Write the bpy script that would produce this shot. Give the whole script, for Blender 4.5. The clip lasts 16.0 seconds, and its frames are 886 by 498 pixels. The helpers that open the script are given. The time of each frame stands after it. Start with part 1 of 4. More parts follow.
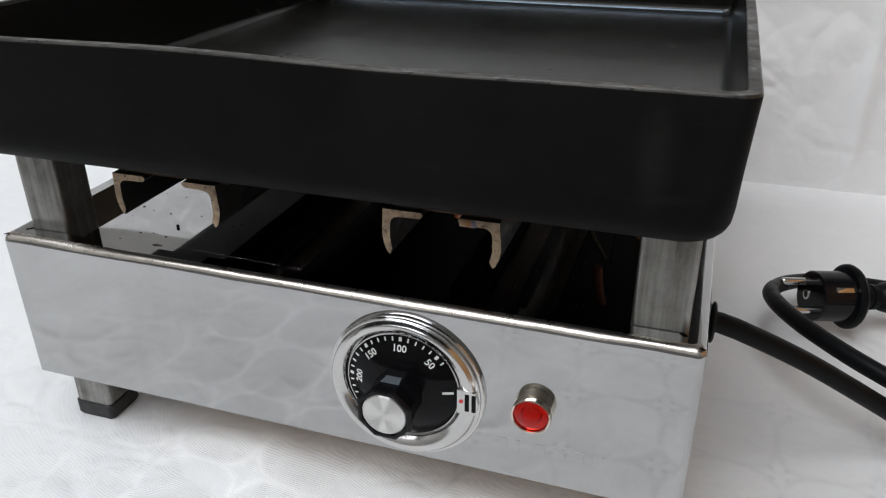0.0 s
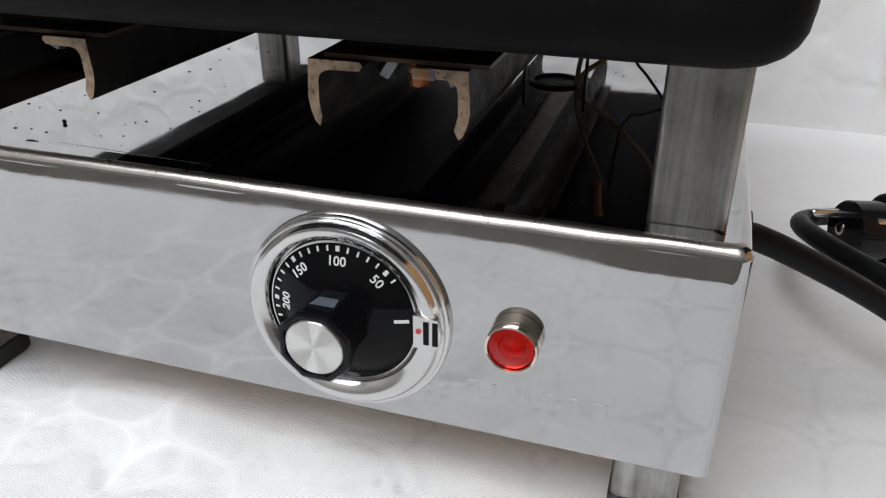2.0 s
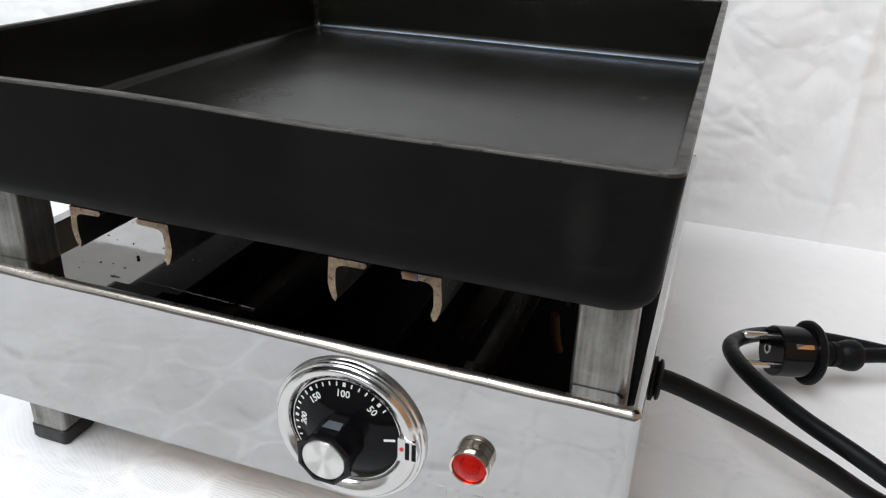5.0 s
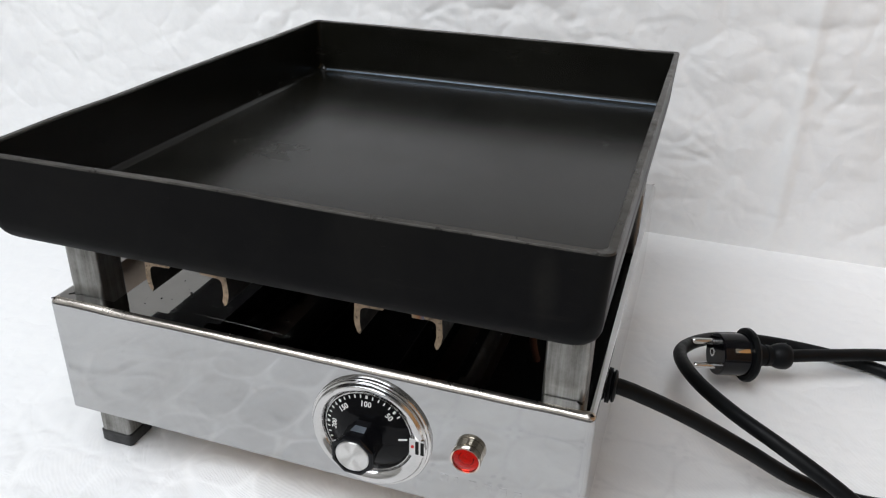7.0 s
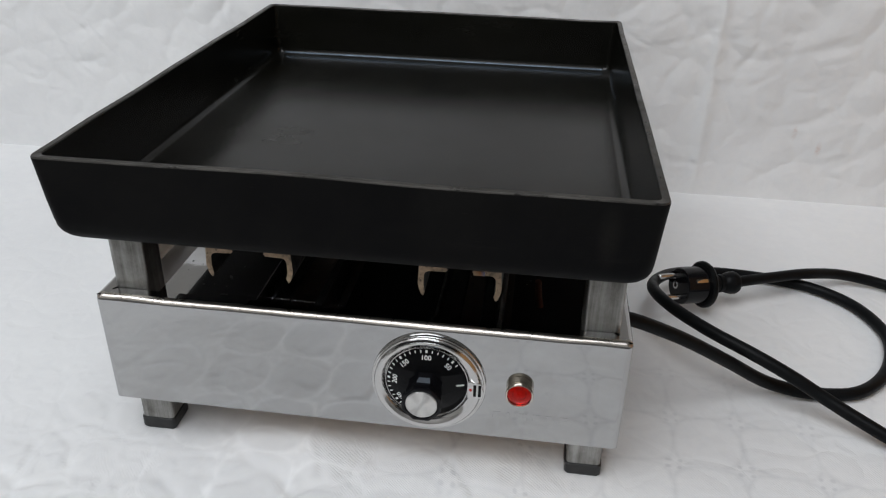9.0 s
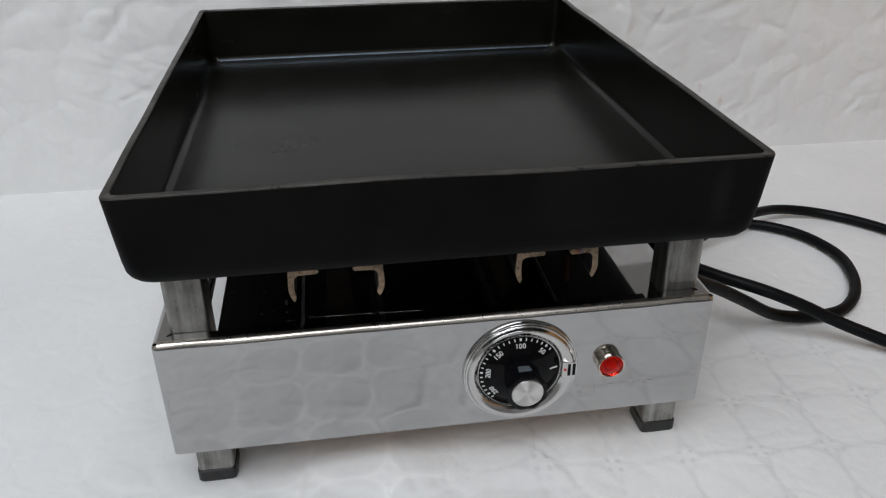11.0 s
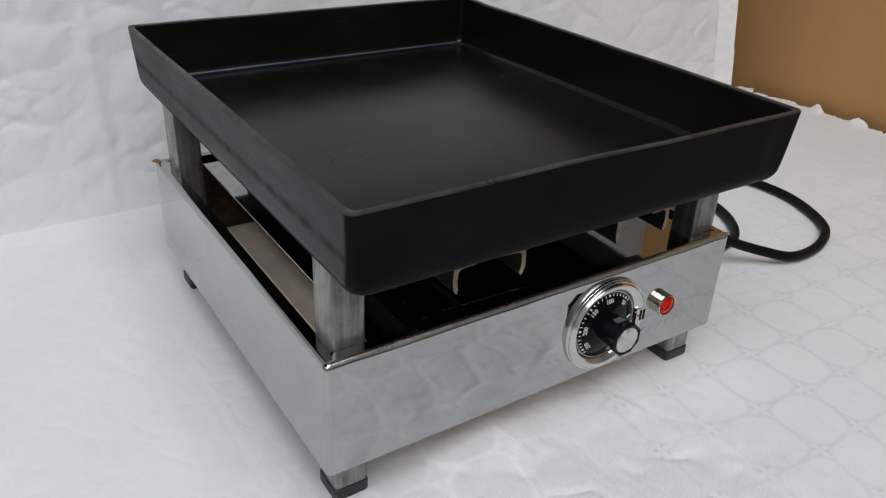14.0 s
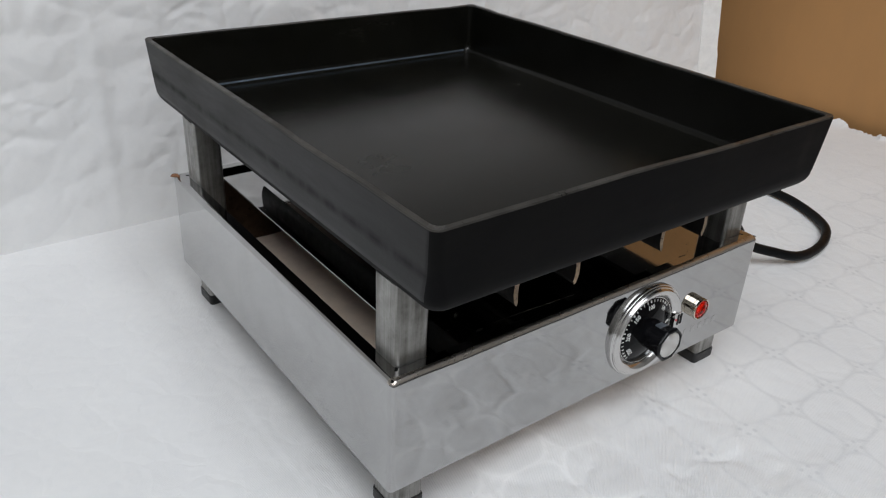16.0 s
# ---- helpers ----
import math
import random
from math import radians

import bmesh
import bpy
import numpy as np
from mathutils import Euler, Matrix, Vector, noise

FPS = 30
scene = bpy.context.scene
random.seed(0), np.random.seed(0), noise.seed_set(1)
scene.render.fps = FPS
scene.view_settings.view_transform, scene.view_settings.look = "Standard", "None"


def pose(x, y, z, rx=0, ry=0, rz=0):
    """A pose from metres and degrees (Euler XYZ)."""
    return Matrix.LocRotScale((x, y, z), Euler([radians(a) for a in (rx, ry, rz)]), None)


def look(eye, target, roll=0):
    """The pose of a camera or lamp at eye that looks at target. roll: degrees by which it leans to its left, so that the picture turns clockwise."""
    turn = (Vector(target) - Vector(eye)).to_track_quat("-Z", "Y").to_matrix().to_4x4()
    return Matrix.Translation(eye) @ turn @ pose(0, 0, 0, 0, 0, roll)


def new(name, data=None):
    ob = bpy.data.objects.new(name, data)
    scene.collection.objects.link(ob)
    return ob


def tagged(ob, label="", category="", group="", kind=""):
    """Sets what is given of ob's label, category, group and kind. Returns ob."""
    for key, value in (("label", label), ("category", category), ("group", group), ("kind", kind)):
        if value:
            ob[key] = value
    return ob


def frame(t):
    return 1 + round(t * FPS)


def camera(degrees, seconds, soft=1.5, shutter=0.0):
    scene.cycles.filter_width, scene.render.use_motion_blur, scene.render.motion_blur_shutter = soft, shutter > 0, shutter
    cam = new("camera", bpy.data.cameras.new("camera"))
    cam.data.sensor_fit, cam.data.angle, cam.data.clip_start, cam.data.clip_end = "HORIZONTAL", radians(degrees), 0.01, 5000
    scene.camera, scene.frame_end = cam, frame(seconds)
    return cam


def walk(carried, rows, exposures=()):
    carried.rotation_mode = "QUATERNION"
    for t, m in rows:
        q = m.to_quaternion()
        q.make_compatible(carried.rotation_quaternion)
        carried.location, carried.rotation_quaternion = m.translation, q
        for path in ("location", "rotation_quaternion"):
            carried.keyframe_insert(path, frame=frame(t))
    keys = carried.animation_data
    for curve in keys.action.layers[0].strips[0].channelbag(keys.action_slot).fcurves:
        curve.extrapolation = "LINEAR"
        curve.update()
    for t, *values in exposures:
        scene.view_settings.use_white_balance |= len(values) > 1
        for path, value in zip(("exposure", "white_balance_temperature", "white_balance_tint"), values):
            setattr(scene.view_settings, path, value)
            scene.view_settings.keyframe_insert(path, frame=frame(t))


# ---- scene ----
cam = camera(58.54, 16.0, 1.2)
PATH = [
    (0, (0.2877, -0.2355, 0.2515), (-0.0017, 0.6096, -0.1980), -0.53),
    (0.5, (0.2882, -0.2200, 0.2264), (-0.0070, 0.6290, -0.2118), -0.98),
    (1, (0.2838, -0.2021, 0.2090), (-0.0035, 0.6448, -0.2384), -0.35),
    (1.5, (0.2812, -0.1906, 0.1965), (0.0018, 0.6584, -0.2519), -0.08),
    (2, (0.2794, -0.1829, 0.1898), (0.0097, 0.6628, -0.2706), 0.19),
    (2.5, (0.2779, -0.1814, 0.1886), (0.0167, 0.6706, -0.2651), 0.69),
    (3, (0.2793, -0.1818, 0.1970), (0.0181, 0.6741, -0.2493), 1.01),
    (3.5, (0.2857, -0.1936, 0.2105), (0.0303, 0.6699, -0.2244), 1.63),
    (4, (0.2930, -0.2000, 0.2260), (-0.2440, 1.5120, -0.6570), 1.5),
    (4.5, (0.3008, -0.2150, 0.2440), (-0.2615, 1.5000, -0.6160), 1.85),
    (5, (0.3053, -0.2267, 0.2636), (0.0119, 0.6279, -0.1649), 2.04),
    (7.5, (0.3218, -0.3074, 0.3310), (0.0608, 0.5421, -0.1275), 0.82),
    (8, (0.3025, -0.3253, 0.3349), (0.0869, 0.5289, -0.1382), 0.71),
    (8.5, (0.2790, -0.3381, 0.3394), (0.1059, 0.5228, -0.1391), 0.59),
    (9, (0.2414, -0.3494, 0.3421), (0.1329, 0.5213, -0.1376), 1.30),
    (11.5, (0.0550, -0.3319, 0.3313), (0.2618, 0.5162, -0.1565), -0.17),
    (12, (0.0061, -0.3098, 0.3277), (0.3065, 0.5094, -0.1609), 0.93),
    (12.5, (-0.0328, -0.2934, 0.3284), (0.3380, 0.4904, -0.1697), 1.87),
    (13, (-0.0726, -0.2940, 0.3308), (0.3539, 0.4681, -0.1565), 1.78),
    (13.5, (-0.1051, -0.2908, 0.3365), (0.3631, 0.4473, -0.1493), 2.21),
    (14, (-0.1274, -0.2875, 0.3394), (0.3644, 0.4402, -0.1387), 2.63),
    (14.5, (-0.1513, -0.2781, 0.3332), (0.3716, 0.4403, -0.1255), 3.23),
    (15, (-0.1576, -0.2698, 0.3373), (0.3724, 0.4394, -0.1277), 3.62),
    (15.5, (-0.1618, -0.2619, 0.3396), (0.3744, 0.4404, -0.1286), 3.56),
    (16, (-0.1689, -0.2545, 0.3408), (0.3691, 0.4435, -0.1317), 2.93),
]
walk(cam, [(t, look(eye, target, roll)) for t, eye, target, roll in PATH], [(0, 0.36), (1, 0.55), (1.5, 0.57), (2.5, 0.60), (3, 0.64), (4, 0.78), (5, 0.78), (7.5, 0.34), (8, 0.10), (9, 0.06), (11.5, -0.08), (12.5, -0.08), (13.5, 0.0), (16, 0.05)])

# ---- world and light: daylight from one assumed, unseen roof window in the ceiling ----
scene.view_settings.exposure = 0.0
world = bpy.data.worlds.new("world")
scene.world = world
world.use_nodes = True
sky = world.node_tree.nodes.new("ShaderNodeTexSky")
sky.sky_type, sky.sun_disc, sky.sun_elevation, sky.sun_rotation = "NISHITA", False, radians(35), radians(200)
world.node_tree.nodes["Background"].inputs["Strength"].default_value = 0.1
world.node_tree.links.new(sky.outputs["Color"], world.node_tree.nodes["Background"].inputs["Color"])

ROOM = (-2.0, 2.0, -2.4, 1.0, -0.75, 2.05)  # x0 x1 y0 y1 z0 z1
WIN = (-1.62, 0.76, -2.20, -0.06)  # x0 x1 y0 y1 of the roof window in the ceiling
lamp = bpy.data.lights.new("assumed_daylight", "AREA")
lamp.shape, lamp.size, lamp.size_y, lamp.energy, lamp.color = "RECTANGLE", WIN[1] - WIN[0] - 0.1, WIN[3] - WIN[2] - 0.1, 60, (0.948, 0.975, 1.0)
daylight = new("assumed_daylight", lamp)
daylight.matrix_world = look(((WIN[0] + WIN[1]) / 2, (WIN[2] + WIN[3]) / 2, ROOM[5] + 0.03), ((WIN[0] + WIN[1]) / 2 + 0.001, (WIN[2] + WIN[3]) / 2, 0))


# ---- materials ----
def nodes_of(name):
    m = bpy.data.materials.new(name)
    m.use_nodes = True
    t = m.node_tree
    return m, t, t.nodes["Principled BSDF"], t.nodes.new("ShaderNodeTexCoord").outputs["Object"]


def ramp(t, source, stops):
    r = t.nodes.new("ShaderNodeValToRGB")
    while len(r.color_ramp.elements) < len(stops):
        r.color_ramp.elements.new(0.5)
    for e, (p, c) in zip(r.color_ramp.elements, stops):
        e.position, e.color = p, (*((c,) * 3 if isinstance(c, float) else c), 1)
    t.links.new(source, r.inputs["Fac"])
    return r.outputs["Color"]


def noise_tex(t, where, scale, detail=4.0, rough=0.6, stretch=(1, 1, 1), distortion=0.0):
    mp = t.nodes.new("ShaderNodeMapping")
    mp.inputs["Scale"].default_value = stretch
    t.links.new(where, mp.inputs["Vector"])
    n = t.nodes.new("ShaderNodeTexNoise")
    for k, v in (("Scale", scale), ("Detail", detail), ("Roughness", rough), ("Distortion", distortion)):
        n.inputs[k].default_value = v
    t.links.new(mp.outputs["Vector"], n.inputs["Vector"])
    return n.outputs["Fac"]


def mix(t, fac, a, b, kind="MIX"):
    n = t.nodes.new("ShaderNodeMix")
    n.data_type, n.blend_type = "RGBA", kind
    for sock, v in ((n.inputs[0], fac), (n.inputs[6], a), (n.inputs[7], b)):
        if isinstance(v, bpy.types.NodeSocket):
            t.links.new(v, sock)
        elif isinstance(v, tuple):
            sock.default_value = (*v, 1)
        else:
            sock.default_value = v
    return n.outputs[2]


def bump(t, p, height, strength, distance, before=None):
    b = t.nodes.new("ShaderNodeBump")
    b.inputs["Strength"].default_value, b.inputs["Distance"].default_value = strength, distance
    t.links.new(height, b.inputs["Height"])
    if before:
        t.links.new(before, b.inputs["Normal"])
    t.links.new(b.outputs["Normal"], p.inputs["Normal"])
    return b.outputs["Normal"]


def maths(t, op, a, b=0.0, c=0.0):
    n = t.nodes.new("ShaderNodeMath")
    n.operation = op
    for sock, v in zip(n.inputs, (a, b, c)):
        if isinstance(v, bpy.types.NodeSocket):
            t.links.new(v, sock)
        else:
            sock.default_value = v
    return n.outputs[0]


def where_x(t, where):
    n = t.nodes.new("ShaderNodeSeparateXYZ")
    t.links.new(where, n.inputs[0])
    return n.outputs["X"]


def plain(name, colour, rough, metal=0.0, vary=0.12, scale=60.0, grain=0.15, stretch=(1, 1, 1), coat=0.0, gloss=0.5):
    """A surface with broad and fine variation of colour, gloss and relief."""
    m, t, p, where = nodes_of(name)
    broad, fine = noise_tex(t, where, scale * 0.2, 3.0, 0.6, stretch), noise_tex(t, where, scale, 6.0, 0.7, stretch)
    lo, hi = tuple(c * (1 - vary) for c in colour), tuple(min(1.0, c * (1 + vary)) for c in colour)
    both = maths(t, "ADD", maths(t, "MULTIPLY", broad, 0.6), maths(t, "MULTIPLY", fine, 0.4))
    t.links.new(ramp(t, both, [(0.35, lo), (0.65, hi)]), p.inputs["Base Color"])
    t.links.new(ramp(t, fine, [(0.3, max(0.02, rough * (1 - vary))), (0.7, min(1.0, rough * (1 + vary)))]), p.inputs["Roughness"])
    p.inputs["Metallic"].default_value, p.inputs["Coat Weight"].default_value = metal, coat
    p.inputs["Specular IOR Level"].default_value = gloss
    if grain:
        bump(t, p, fine, grain, 0.0004)
    return m


def polished_steel(name, waves):
    """Mirror-polished sheet: slightly wavy, with faint smears and fine rubbing marks."""
    m, t, p, where = nodes_of(name)
    smear, rub = noise_tex(t, where, 22, 5.0, 0.65, distortion=0.6), noise_tex(t, where, 240, 3.0, 0.6, (1, 6, 6))
    p.inputs["Metallic"].default_value = 1.0
    t.links.new(ramp(t, smear, [(0.3, (0.405, 0.402, 0.398)), (0.7, (0.47, 0.47, 0.47))]), p.inputs["Base Color"])
    t.links.new(ramp(t, maths(t, "ADD", maths(t, "MULTIPLY", smear, 0.7), maths(t, "MULTIPLY", rub, 0.3)), [(0.4, 0.012), (0.70, 0.085)]), p.inputs["Roughness"])
    wave = noise_tex(t, where, 16, 1.0, 0.4)
    bump(t, p, wave, waves, 0.004, bump(t, p, rub, 0.005, 0.0002))
    return m


def tube_steel():
    """Galvanised square tube with lengthwise streaks and dull blotches."""
    m, t, p, where = nodes_of("tube_steel")
    streak, blotch = noise_tex(t, where, 90, 5.0, 0.7, (2.2, 2.2, 0.1)), noise_tex(t, where, 70, 5.0, 0.7)
    p.inputs["Metallic"].default_value = 0.9
    both = maths(t, "ADD", maths(t, "MULTIPLY", streak, 0.65), maths(t, "MULTIPLY", blotch, 0.35))
    t.links.new(ramp(t, both, [(0.32, (0.10, 0.095, 0.085)), (0.5, (0.29, 0.285, 0.27)), (0.68, (0.47, 0.465, 0.45))]), p.inputs["Base Color"])
    t.links.new(ramp(t, both, [(0.3, 0.5), (0.7, 0.27)]), p.inputs["Roughness"])
    bump(t, p, both, 0.2, 0.0004)
    return m


def black_pan(name, gloss, rough, lift=1.0, marks=False, warm=1.0, scratch=0.09):
    """Blued black sheet steel with an oiled, satin sheen and faint scuffs; on the sides a row of dark rubbing marks."""
    m, t, p, where = nodes_of(name)
    broad, fine = noise_tex(t, where, 9, 4.0, 0.6), noise_tex(t, where, 420, 4.0, 0.7)
    scuff = noise_tex(t, where, 60, 6.0, 0.75, (0.25, 0.25, 2.0))
    base = ramp(t, broad, [(0.3, tuple(lift * c for c in (0.003, 0.003, 0.0034 / warm))), (0.7, tuple(lift * c for c in (0.006, 0.0058, 0.0055 / warm)))])
    cloud = ramp(t, noise_tex(t, where, 38, 6.0, 0.75, distortion=0.5), [(0.36, 0.0), (0.66, 1.0)])
    base = mix(t, maths(t, "MULTIPLY", cloud, 0.07), base, (0.040, 0.038, 0.035))
    mark = ramp(t, scuff, [(0.62, 0.0), (0.8, 1.0)])
    base = mix(t, maths(t, "MULTIPLY", mark, scratch), base, (0.05, 0.045, 0.04))
    nick = ramp(t, noise_tex(t, where, 330, 3.0, 0.6, (0.25, 0.25, 1.4)), [(0.70, 0.0), (0.80, 1.0)])
    base = mix(t, maths(t, "MULTIPLY", nick, 0.16 if name == "black_pan_matt" else 0.0), base, (0.10, 0.085, 0.07))
    if name == "black_pan_matt":  # a dull rubbed patch near one front corner
        spot = t.nodes.new("ShaderNodeVectorMath")
        spot.operation = "DISTANCE"
        squash = t.nodes.new("ShaderNodeMapping")
        squash.inputs["Scale"].default_value = (2.2, 1, 0.75)
        t.links.new(where, squash.inputs["Vector"])
        t.links.new(squash.outputs["Vector"], spot.inputs[0])
        spot.inputs[1].default_value = (2.2 * 0.277, -0.028, 0.75 * 0.178)
        patch = maths(t, "MULTIPLY", ramp(t, maths(t, "MULTIPLY", spot.outputs["Value"], 40.0), [(0.15, 1.0), (0.60, 0.0)]), noise_tex(t, where, 130, 4.0, 0.7))
        base = mix(t, maths(t, "MULTIPLY", patch, 0.34), base, (0.045, 0.042, 0.036))
    level = maths(t, "ADD", maths(t, "MULTIPLY", broad, 0.5), maths(t, "MULTIPLY", scuff, 0.5))
    shine = ramp(t, level, [(0.35, rough * 0.8), (0.65, rough * 1.2)])
    if name == "black_pan_oiled":  # cloudy film of oil with a few dull specks
        shine = mix(t, maths(t, "MULTIPLY", cloud, 0.12), shine, (0.42, 0.42, 0.42))
        fleck = ramp(t, noise_tex(t, where, 210, 2.0, 0.5), [(0.80, 0.0), (0.83, 1.0)])
        shine = mix(t, maths(t, "MULTIPLY", fleck, 0.8), shine, (0.95, 0.95, 0.95))
    if marks:
        z = t.nodes.new("ShaderNodeSeparateXYZ")
        t.links.new(where, z.inputs[0])
        band = ramp(t, maths(t, "ABSOLUTE", maths(t, "SUBTRACT", z.outputs["Z"], 0.1725)), [(0.0008, 1.0), (0.0030, 0.0)])
        spots = ramp(t, noise_tex(t, where, 75, 3.0, 0.6, (1, 1, 0.4)), [(0.32, 0.2), (0.62, 1.0)])
        rubbed = maths(t, "MULTIPLY", band, spots)
        base = mix(t, maths(t, "MULTIPLY", rubbed, 0.45), base, (0.003, 0.003, 0.003))
        shine = mix(t, maths(t, "MULTIPLY", rubbed, 0.6), shine, (0.85, 0.85, 0.85))
    t.links.new(base, p.inputs["Base Color"])
    t.links.new(shine, p.inputs["Roughness"])
    p.inputs["Specular IOR Level"].default_value = gloss
    bump(t, p, fine, 0.12, 0.0003)
    return m


def paper(name, pattern):
    """Creased white wallpaper; where it lies as a cloth it carries a faint printed net of rounded cells, their sheen
    painted in.
    """
    m, t, p, where = nodes_of(name)
    stain, fibre = noise_tex(t, where, 6, 4.0, 0.6), noise_tex(t, where, 300, 4.0, 0.7)
    base = ramp(t, stain, [(0.3, (0.735, 0.735, 0.735)), (0.7, (0.80, 0.797, 0.79))])
    mottle = noise_tex(t, where, 95, 5.0, 0.75)
    base = mix(t, ramp(t, mottle, [(0.42, 0.0), (0.68, 0.16)]), base, (0.62, 0.635, 0.66))
    inside = None
    if pattern:
        wob = t.nodes.new("ShaderNodeTexNoise")
        wob.inputs["Scale"].default_value = 22
        t.links.new(where, wob.inputs["Vector"])
        push = t.nodes.new("ShaderNodeVectorMath")
        push.operation = "MULTIPLY_ADD"
        t.links.new(wob.outputs["Color"], push.inputs[0])
        push.inputs[1].default_value = (0.012, 0.012, 0)
        t.links.new(where, push.inputs[2])
        mp = t.nodes.new("ShaderNodeMapping")
        mp.inputs["Rotation"].default_value = (0, 0, radians(2.5))
        t.links.new(push.outputs[0], mp.inputs["Vector"])
        xyz = t.nodes.new("ShaderNodeSeparateXYZ")
        t.links.new(mp.outputs["Vector"], xyz.inputs[0])
        def off(sock, start, pitch):  # metres to the nearest line of the net
            f = maths(t, "FRACT", maths(t, "MULTIPLY_ADD", sock, 1 / pitch, 0.5 - start / pitch + 40))
            return maths(t, "MULTIPLY", maths(t, "ABSOLUTE", maths(t, "SUBTRACT", f, 0.5)), pitch)

        du, dv = off(xyz.outputs["X"], 0.2095, 0.0445), off(xyz.outputs["Y"], 0.0038, 0.0452)
        knot = maths(t, "SQRT", maths(t, "ADD", maths(t, "MULTIPLY", du, du), maths(t, "MULTIPLY", dv, dv)))
        reach = [maths(t, "POWER", maths(t, "MAXIMUM", maths(t, "MULTIPLY_ADD", d, -2 / pitch, 1.0), 0.0), 3.0) for d, pitch in ((du, 0.0445), (dv, 0.0452))]
        cell = maths(t, "POWER", maths(t, "ADD", reach[0], reach[1]), 1 / 3)  # 1 on the outline of a rounded cell
        line = ramp(t, maths(t, "MULTIPLY", cell, 0.5), [(0.435, 0.0), (0.465, 0.35), (0.497, 0.95), (0.515, 0.75), (0.550, 0.34), (0.62, 0.28)])
        dot = maths(t, "SQRT", maths(t, "ADD", maths(t, "POWER", maths(t, "SUBTRACT", du, 0.0034), 2.0), maths(t, "POWER", maths(t, "SUBTRACT", dv, 0.0034), 2.0)))
        flower = ramp(t, maths(t, "MULTIPLY", dot, 250.0), [(0.22, 1.0), (0.62, 0.0)])
        petal = ramp(t, maths(t, "MULTIPLY", maths(t, "ABSOLUTE", maths(t, "SUBTRACT", knot, 0.0042)), 100.0), [(0.0, 0.0), (0.22, 1.0)])
        broken = ramp(t, noise_tex(t, where, 70, 5.0, 0.75), [(0.30, 0.25), (0.60, 1.0)])
        patches = ramp(t, noise_tex(t, where, 9, 3.0, 0.6), [(0.33, 0.35), (0.6, 1.0)])
        net = maths(t, "MULTIPLY", maths(t, "MULTIPLY", maths(t, "MULTIPLY", line, broken), patches), maths(t, "MULTIPLY_ADD", petal, 0.6, 0.4))
        net = maths(t, "MAXIMUM", net, maths(t, "MULTIPLY", flower, 1.0))
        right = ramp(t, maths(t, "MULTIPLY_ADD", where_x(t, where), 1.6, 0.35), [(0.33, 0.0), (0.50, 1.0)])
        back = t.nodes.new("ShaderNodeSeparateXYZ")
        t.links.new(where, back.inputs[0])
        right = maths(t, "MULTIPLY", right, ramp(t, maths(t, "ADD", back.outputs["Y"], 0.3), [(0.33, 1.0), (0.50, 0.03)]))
        # satin sheen put into the colour: lines light on one side, dark beyond
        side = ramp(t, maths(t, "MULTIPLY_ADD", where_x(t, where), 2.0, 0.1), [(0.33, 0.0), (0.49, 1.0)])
        sheen_tone = mix(t, side, (0.90, 0.90, 0.90), (0.36, 0.365, 0.385))
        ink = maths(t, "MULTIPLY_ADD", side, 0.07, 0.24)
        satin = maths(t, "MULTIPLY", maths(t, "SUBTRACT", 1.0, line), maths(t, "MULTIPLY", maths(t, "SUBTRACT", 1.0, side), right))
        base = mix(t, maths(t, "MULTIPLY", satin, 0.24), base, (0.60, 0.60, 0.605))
        base = mix(t, maths(t, "MULTIPLY", maths(t, "MULTIPLY", net, right), ink), base, sheen_tone)
        inside = maths(t, "SUBTRACT", 1.0, line)
    else:  # two small reddish stains
        for place in ((0.494, 0.436, 0.071), (0.520, 0.436, 0.057)):
            away, narrow = t.nodes.new("ShaderNodeVectorMath"), t.nodes.new("ShaderNodeMapping")
            away.operation = "DISTANCE"
            narrow.inputs["Scale"].default_value = (2.4, 0.2, 0.9)
            t.links.new(where, narrow.inputs["Vector"])
            t.links.new(narrow.outputs["Vector"], away.inputs[0])
            away.inputs[1].default_value = (place[0] * 2.4, place[1] * 0.2, place[2] * 0.9)
            spot = maths(t, "MULTIPLY", ramp(t, maths(t, "MULTIPLY", away.outputs["Value"], 100.0), [(0.2, 1.0), (0.8, 0.0)]), ramp(t, mottle, [(0.35, 0.0), (0.6, 1.0)]))
            base = mix(t, maths(t, "MULTIPLY", spot, 0.4), base, (0.50, 0.26, 0.16))
    t.links.new(base, p.inputs["Base Color"])
    p.inputs["Roughness"].default_value = 0.55
    soft = noise_tex(t, where, 45, 3.0, 0.5)
    turn = t.nodes.new("ShaderNodeMapping")
    turn.inputs["Rotation"].default_value = (0, 0, radians(50))
    t.links.new(where, turn.inputs["Vector"])
    rib = t.nodes.new("ShaderNodeTexWave")
    rib.inputs["Scale"].default_value, rib.inputs["Distortion"].default_value, rib.inputs["Detail"].default_value = 2 * math.pi / 20 / 0.0009, 0.6, 1.0
    t.links.new(turn.outputs["Vector"], rib.inputs["Vector"])
    ribs = rib.outputs["Fac"] if inside is None else maths(t, "MULTIPLY", rib.outputs["Fac"], inside)
    if inside is not None:  # the ribs are rubbed flat beside the griddle
        ribs = maths(t, "MULTIPLY", ribs, ramp(t, maths(t, "ADD", where_x(t, where), 0.5), [(0.44, 0.1), (0.51, 1.0), (0.70, 1.0), (0.80, 0.2)]))
    weave = maths(t, "ADD", maths(t, "MULTIPLY", ribs, 2.4 if pattern else 0.1), fibre)
    warp = t.nodes.new("ShaderNodeTexNoise")
    warp.inputs["Scale"].default_value, warp.inputs["Detail"].default_value = 18, 3
    t.links.new(where, warp.inputs["Vector"])
